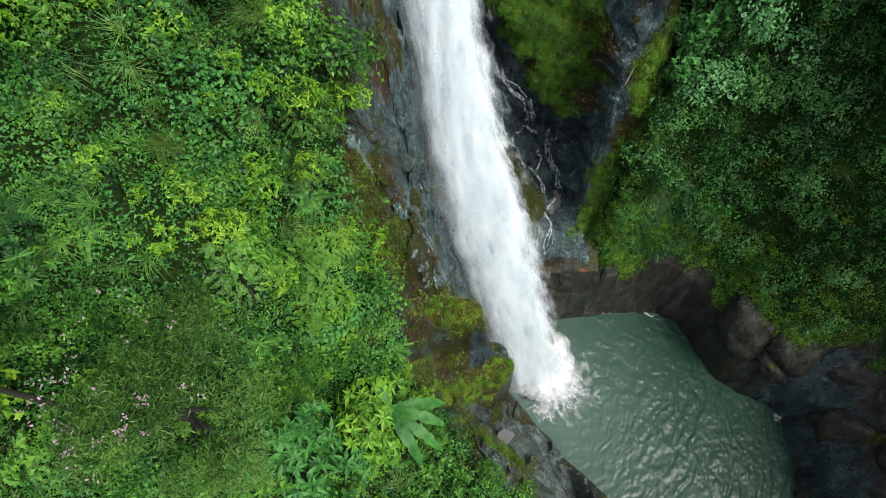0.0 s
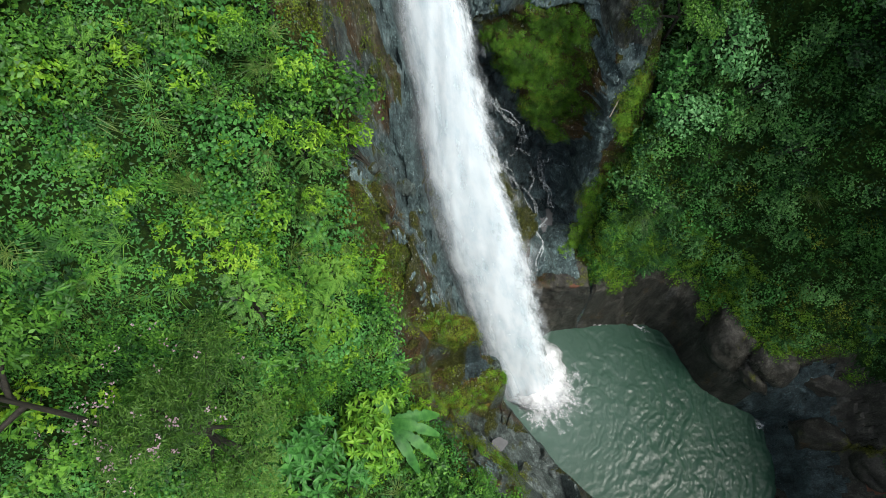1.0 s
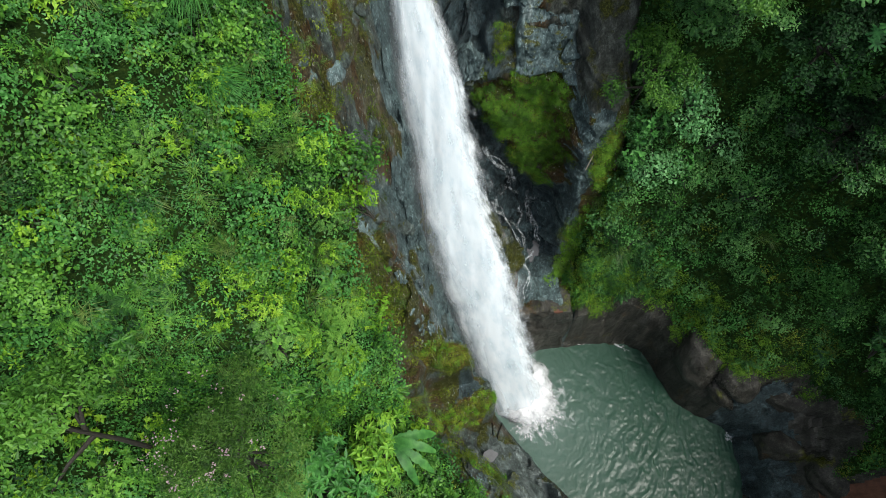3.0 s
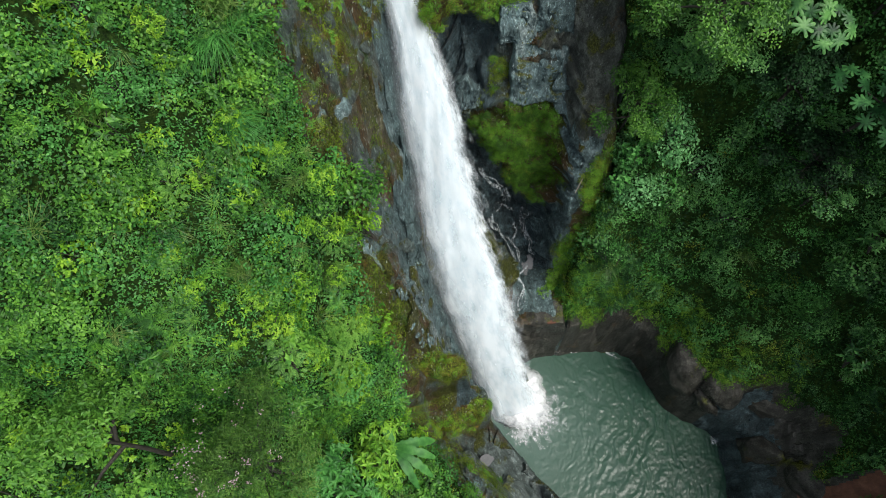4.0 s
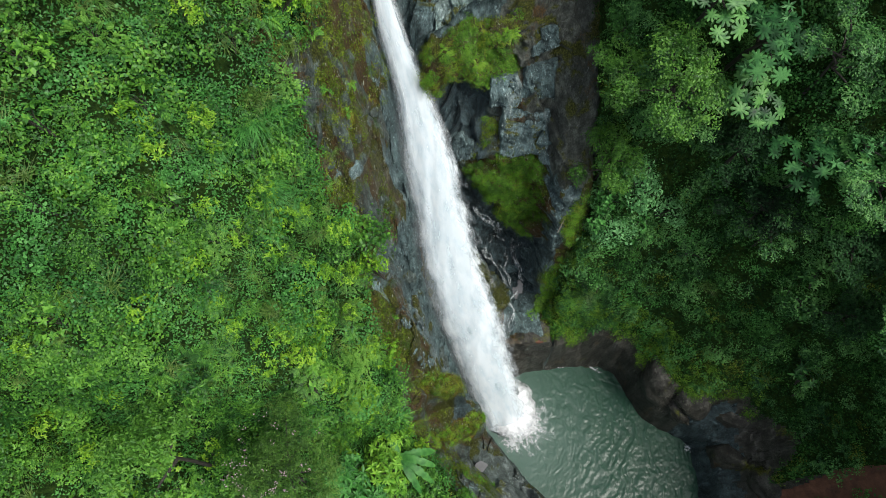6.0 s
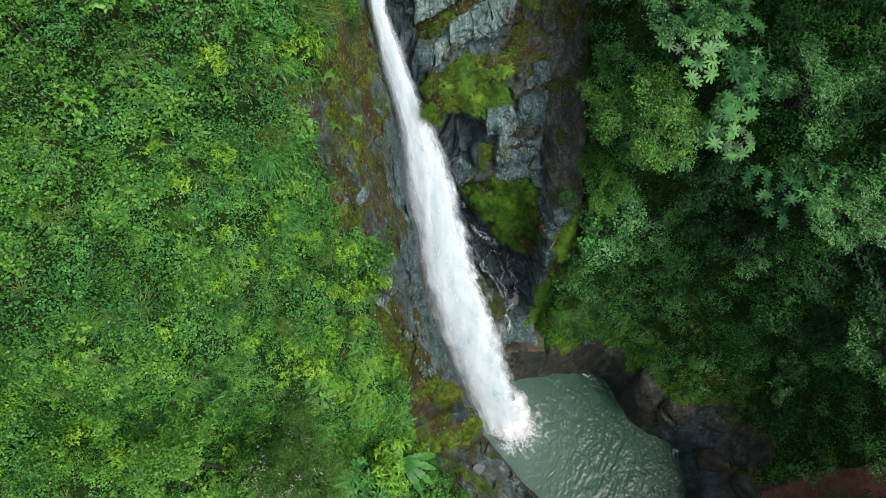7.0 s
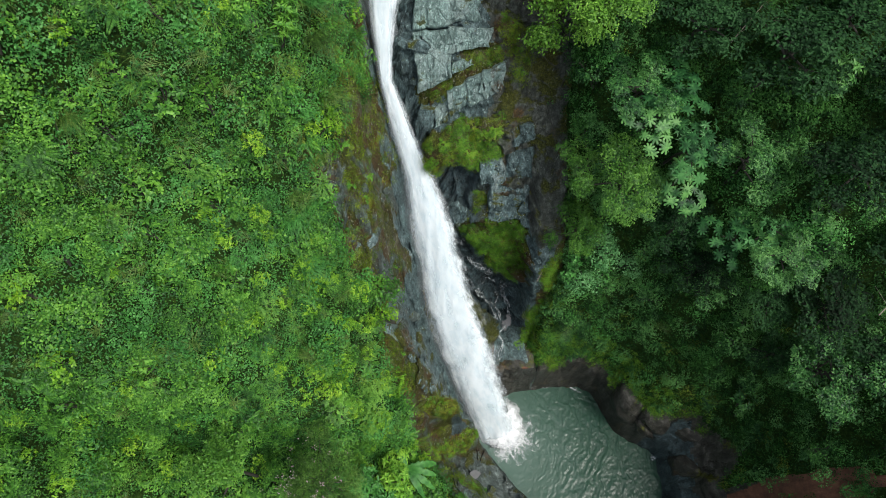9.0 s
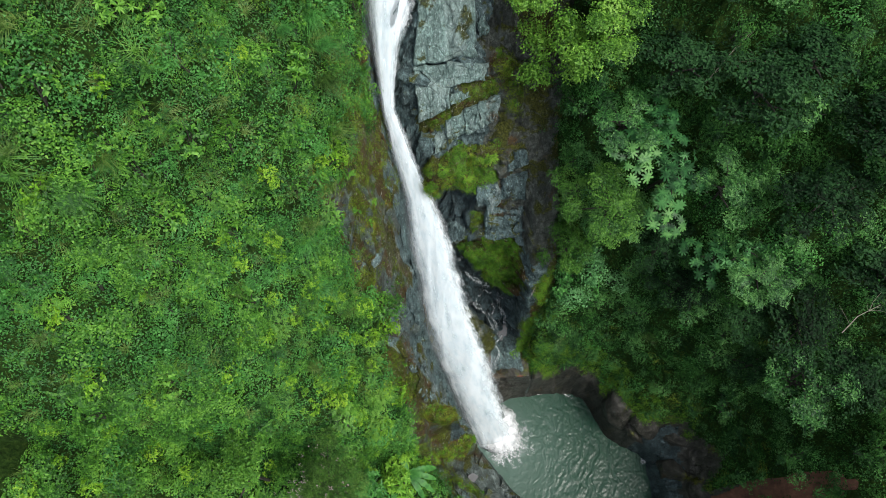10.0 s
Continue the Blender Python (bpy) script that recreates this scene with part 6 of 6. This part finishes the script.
def foam_mound(name, x0, y0, rx, ry, tall, turn, seed, label, mat):
    """A churned heap of foam on the pool."""
    r, a = np.meshgrid(np.linspace(0, 1, 34), np.linspace(0, 2 * np.pi, 80))
    reach = 1 + 0.22 * smooth_noise(np.cos(a) * 2 + seed, np.sin(a) * 2, 0.8, seed)
    lx, ly = r * np.cos(a) * rx * reach, r * np.sin(a) * ry * reach
    x, y = x0 + lx * math.cos(turn) - ly * math.sin(turn), y0 + lx * math.sin(turn) + ly * math.cos(turn)
    z = 0.07 + tall * (1 - r**2) * (0.95 + 0.08 * layered(x, y, 0.8, seed, 3, 0.5)) + 0.03 * layered(x, y, 0.25, seed + 9, 2)
    me = fast_mesh(name, np.stack([x, y, z], -1).reshape(-1, 3), grid_faces(34, 80), mat, True, np.stack([r, a], -1).reshape(-1, 2))
    return part_of(name, me, waterfall, label)


for k, (x, y, rx, ry, tall) in enumerate([(4.6, 6.3, 1.75, 1.5, 1.15), (5.1, 6.8, 1.1, 1.15, 1.2), (3.85, 6.1, 1.1, 0.9, 0.45), (4.75, 7.3, 1.4, 1.2, 1.7), (4.5, 5.8, 1.3, 0.9, 0.6)]):
    foam_mound("splash", x, y, rx, ry, tall, -0.5, 301 + 3 * k, "churning white foam at the foot", CHURN)
foam_mound("foam_fringe", 5.2, 5.95, 2.35, 1.95, 0.12, -0.45, 321, "broken foam spreading on the pool", LACE)
foam_mound("foam_tail", 4.5, 4.9, 1.0, 0.9, 0.1, -0.1, 325, "broken foam spreading on the pool", LACE)
foam_mound("shore_foam", 14.6, 4.55, 0.5, 0.35, 0.08, -0.6, 331, "small patch of foam against the shore rock", THIN_FOAM)
foam_mound("shore_foam", 7.2, 9.3, 1.5, 0.16, 0.06, 0.1, 341, "thin line of foam along the shore rock", THIN_FOAM)
foam_mound("shore_foam", 9.6, 9.2, 1.0, 0.16, 0.06, -0.5, 351, "thin line of foam along the shore rock", THIN_FOAM)
# drops flung round the foot
turn, reach = rng.random(420) * 6.283, 0.7 + 0.55 * rng.random(420) ** 2
spots = np.stack([4.75 + 1.75 * reach * np.cos(turn), 5.95 + 1.3 * reach * np.sin(turn) - 0.45 * np.cos(turn), 0.1 + 0.35 * rng.random(420)], -1)
way = np.stack([np.cos(turn), np.sin(turn), rng.normal(0.3, 0.3, 420)], -1) + rng.normal(0, 0.8, (420, 3))
drops = leaf_arrays(spots, way, np.tile([0.0, 0.1, 1.0], (420, 1)), rng.uniform(0.04, 0.17, 420), rng.uniform(0.012, 0.03, 420), 0.1)
tagged(part_of("spray", leaf_mesh("spray", drops, THREAD), waterfall), kind="stuff")


def runnel(places, width):
    """A thin thread of white water over the rock, as a flat ribbon that follows it."""
    places = np.asarray(places, float)
    s = np.linspace(0, len(places) - 1, 8 * (len(places) - 1) + 1)
    x, y = np.interp(s, np.arange(len(places)), places[:, 0]), np.interp(s, np.arange(len(places)), places[:, 1])
    x, y = x + 0.09 * layered(s * 2, s, 1, 200, 2), y + 0.09 * layered(s, s * 2, 1, 210, 2)
    soft = np.ones(7) / 7
    x, y = (np.convolve(np.pad(a, 3, mode="edge"), soft, "valid") for a in (x, y))
    z = ground_height(x, y) + 0.09
    z = np.convolve(np.pad(z, 2, mode="edge"), np.ones(5) / 5, "valid")
    half = width * (0.5 + 0.5 * layered(s * 1.7 + places[0, 0] * 3, s, 1, 220, 2))
    return tube(np.stack([x, y, z], -1), np.maximum(half * 0.5, 0.009), 6)


RUNNELS = [
    ([(-0.95, 9.35), (-0.7, 8.75), (-0.35, 8.3), (0.15, 8.02), (0.6, 7.65), (1.0, 7.05)], 0.07), ([(-0.75, 9.3), (-0.5, 8.8), (-0.2, 8.45), (0.3, 8.1), (0.75, 7.75)], 0.05), ([(-0.9, 9.9), (-0.75, 9.6), (-0.6, 9.4), (-0.55, 9.1)], 0.05), ([(-1.6, 9.5), (-1.35, 9.25), (-1.0, 9.1), (-0.8, 8.85)], 0.05),
]
for places, width in RUNNELS:
    tagged(new("runnel", tubes_mesh("runnel", [runnel(places, width * 0.45)], THREAD)), "thin white thread of water over dark rock", "runnel", "runnels beside the fall")

# still water in the hollows of the rock
def make_puddle(label, rx, ry, seed, at):
    a = np.linspace(0, 2 * np.pi, 40, endpoint=False)
    reach = 1 + 0.3 * smooth_noise(np.cos(a) * 2, np.sin(a) * 2, 0.9, seed)
    bm = bmesh.new()
    rim = [bm.verts.new((rx * r * math.cos(t), ry * r * math.sin(t), 0)) for r, t in zip(reach, a)]
    bmesh.ops.extrude_face_region(bm, geom=[bm.faces.new(rim)])
    for p in rim:
        p.co.z -= 0.06
    bmesh.ops.recalc_face_normals(bm, faces=bm.faces[:])
    me = bpy.data.meshes.new("puddle")
    bm.to_mesh(me)
    bm.free()
    me.materials.append(PUDDLE)
    puddle = tagged(new("puddle", me), label, "puddle")
    puddle.matrix_basis = at
    return puddle


make_puddle("still grey puddle on the scoured rock slab", 0.42, 0.26, 401, pose(2.35, 3.2, 3.2, 4, -4, 20))
at, _ = on_cliff(np.array([4.85]), np.array([9.1]), 0.14)
make_puddle("small grey basin of water in the dark hollow", 0.33, 0.62, 409, pose(*map(float, at[0]), 12, 0, -14))


def banana_leaf(length, width, turn, lift, seed):
    """One long arching leaf with a raised midrib and a torn edge."""
    s, u = np.meshgrid(np.linspace(0, 1, 60), np.linspace(-1, 1, 9))
    shape = np.sin(np.pi * np.clip(s * 0.93 + 0.05, 0, 1)) ** 0.55
    torn = 1 - 0.25 * (smooth_noise(s * 14, u * 0.1 + seed, 1, seed) > 0.45) * np.abs(u)
    half = width / 2 * shape * torn
    out = length * (0.92 * s)
    x = out
    y = u * half
    z = length * (lift * s - 0.75 * s**2.1) + 0.10 * np.abs(u) * half - 0.012 * np.cos(s * 150) * np.abs(u)
    c, k = math.cos(turn), math.sin(turn)
    return np.stack([x * c - y * k, x * k + y * c, z], -1).reshape(-1, 3), grid_faces(60, 9)


def make_banana(x, y, scale, turns):
    root = tagged(new("banana_plant"), "young banana plant with long arching green leaves", "banana plant")
    root.matrix_basis = pose(x, y, float(ground_height(x, y)) + 0.1) @ Matrix.Scale(scale, 4)
    part_of("stem", tubes_mesh("stem", [tube([(0, 0, -0.4), (0.02, 0, 0.4), (0, 0.02, 0.9)], [0.09, 0.08, 0.05], 8)], LEAF_GRASS), root)
    for k, turn in enumerate(turns):
        v, f = banana_leaf(rng.uniform(1.6, 2.1), rng.uniform(0.36, 0.46), radians(turn), rng.uniform(0.35, 0.7), 410 + k)
        leaf = part_of("leaf", fast_mesh("leaf", v + [0, 0, 0.85], f, LEAF_BANANA, True), root)
    return root


make_banana(-1.45, 3.0, 0.92, [10, -14, -36, -58, 120])

# palmate plants in a clump above the pool
LIME_PALM = make_shrub("palmate", LEAF_FRESH, "lime-green plant with large palmate leaves")
DARK_PALM = make_shrub("palmate", LEAF_BLUE, "deep green plant with large palmate leaves")
for k, (x, y, s) in enumerate([(-2.2, 3.2, 1.0), (-1.7, 2.3, 1.05), (-2.7, 4.9, 0.8), (-1.5, 3.7, 0.8), (-2.3, 2.2, 0.9)]):
    put(LIME_PALM, used, pose(x, y, float(ground_height(x, y)) + 0.55, 0, 0, k * 77) @ Matrix.Scale(s, 4))
for k, (x, y, s) in enumerate([(-4.1, 1.5, 1.3), (-3.1, 1.3, 1.2), (-3.7, 0.9, 1.2), (-2.6, 1.2, 1.1), (-3.3, 2.2, 1.1)]):
    put(DARK_PALM, used, pose(x, y, float(ground_height(x, y)) + 0.6, 0, 0, k * 61) @ Matrix.Scale(s, 4))


# grass tufts that stand out by themselves
def make_tuft(mat, label):
    root = tagged(new("grass_tuft"), label, "grass tuft", "grass tufts on the banks")
    part_of("foliage", leaf_mesh("foliage", blades(200, 0.95, 0.026, 0.9, 0.35, 0.16), mat), root)
    root.children[0]["kind"] = "stuff"
    return root


GREEN_TUFT = make_tuft(LEAF_GRASS, "tuft of long arching green grass")
PALE_TUFT = make_tuft(LEAF_BLUE, "tuft of pale green grass on the hillside")
for k, (x, y, s) in enumerate([(-6.2, 15.3, 0.6), (-5.4, 16.6, 0.6), (-10.8, 11.1, 0.7), (-8.9, 15.6, 0.8), (-4.6, 18.0, 0.9), (-4.2, 17.0, 0.8), (-4.9, 11.75, 1.2), (-4.55, 11.9, 1.2), (-5.4, 11.3, 1.0), (-5.25, 10.0, 0.9)]):
    put(PALE_TUFT, used, pose(x, y, float(ground_height(x, y)) + 0.9, 0, 0, k * 83) @ Matrix.Scale(s, 4))
for k, (x, y, s) in enumerate([(-3.5, 7.8, 0.8), (-4.1, 15.3, 1.1), (-4.6, 17.2, 1.1), (-5.3, 11.9, 1.1), (-4.4, 13.4, 0.9), (-12.0, 13.2, 0.9), (-11.0, 11.4, 0.9), (-4.3, 16.3, 1.0), (-5.0, 18.5, 1.0), (-3.0, 9.0, 0.7), (-5.5, 7.0, 0.7), (-8.0, 9.0, 0.8), (-5.4, 9.8, 0.8), (7.6, 11.2, 0.8), (6.6, 12.4, 0.8), (12.5, 10.4, 0.9)]):
    put(GREEN_TUFT, used, pose(x, y, float(ground_height(x, y)) + 0.35, 0, 0, k * 53) @ Matrix.Scale(s, 4))


# bleached dead branches
def dead_branch(places, twigs, seed, thick=0.035):
    r = np.random.default_rng(seed)
    places = np.asarray(places, float)
    made = [tube(places, np.linspace(thick, thick * 0.35, len(places)), 6)]
    for k in range(twigs):
        i = r.integers(0, len(places) - 1)
        start = places[i] * 0.5 + places[i + 1] * 0.5
        way = (places[i + 1] - places[i]) * 0.6 + r.normal(0, 0.25, 3)
        made.append(tube([start, start + way * 0.5 + r.normal(0, 0.04, 3), start + way], [thick * 0.45, thick * 0.3, thick * 0.15], 5))
    return tagged(new("dead_branch", tubes_mesh("dead_branch", made, DEAD_WOOD)), "bleached bare branch leaning on the bank", "branch", "bare branches on the banks")


dead_branch([(5.46, 12.2, 13.0), (5.75, 12.7, 13.25), (6.03, 13.3, 13.5), (6.25, 13.9, 13.8), (6.4, 14.4, 14.0)], 8, 1, 0.018)
dead_branch([(11.06, 16.4, 26.5), (11.63, 17.0, 26.8), (12.2, 17.6, 27.1), (12.8, 18.2, 27.3)], 7, 2, 0.025)
dead_branch([(13.8, 16.7, 26.7), (13.46, 17.1, 26.9), (12.9, 17.2, 26.9)], 4, 3, 0.02)
dead_branch([(16.15, 7.0, 22.85), (16.8, 7.6, 23.1), (17.7, 8.0, 23.3)], 5, 4, 0.022)
dead_branch([(-12.6, 12.2, 30.5), (-11.9, 12.4, 30.6), (-11.5, 12.3, 30.5), (-10.9, 12.1, 30.4)], 4, 5, 0.016)
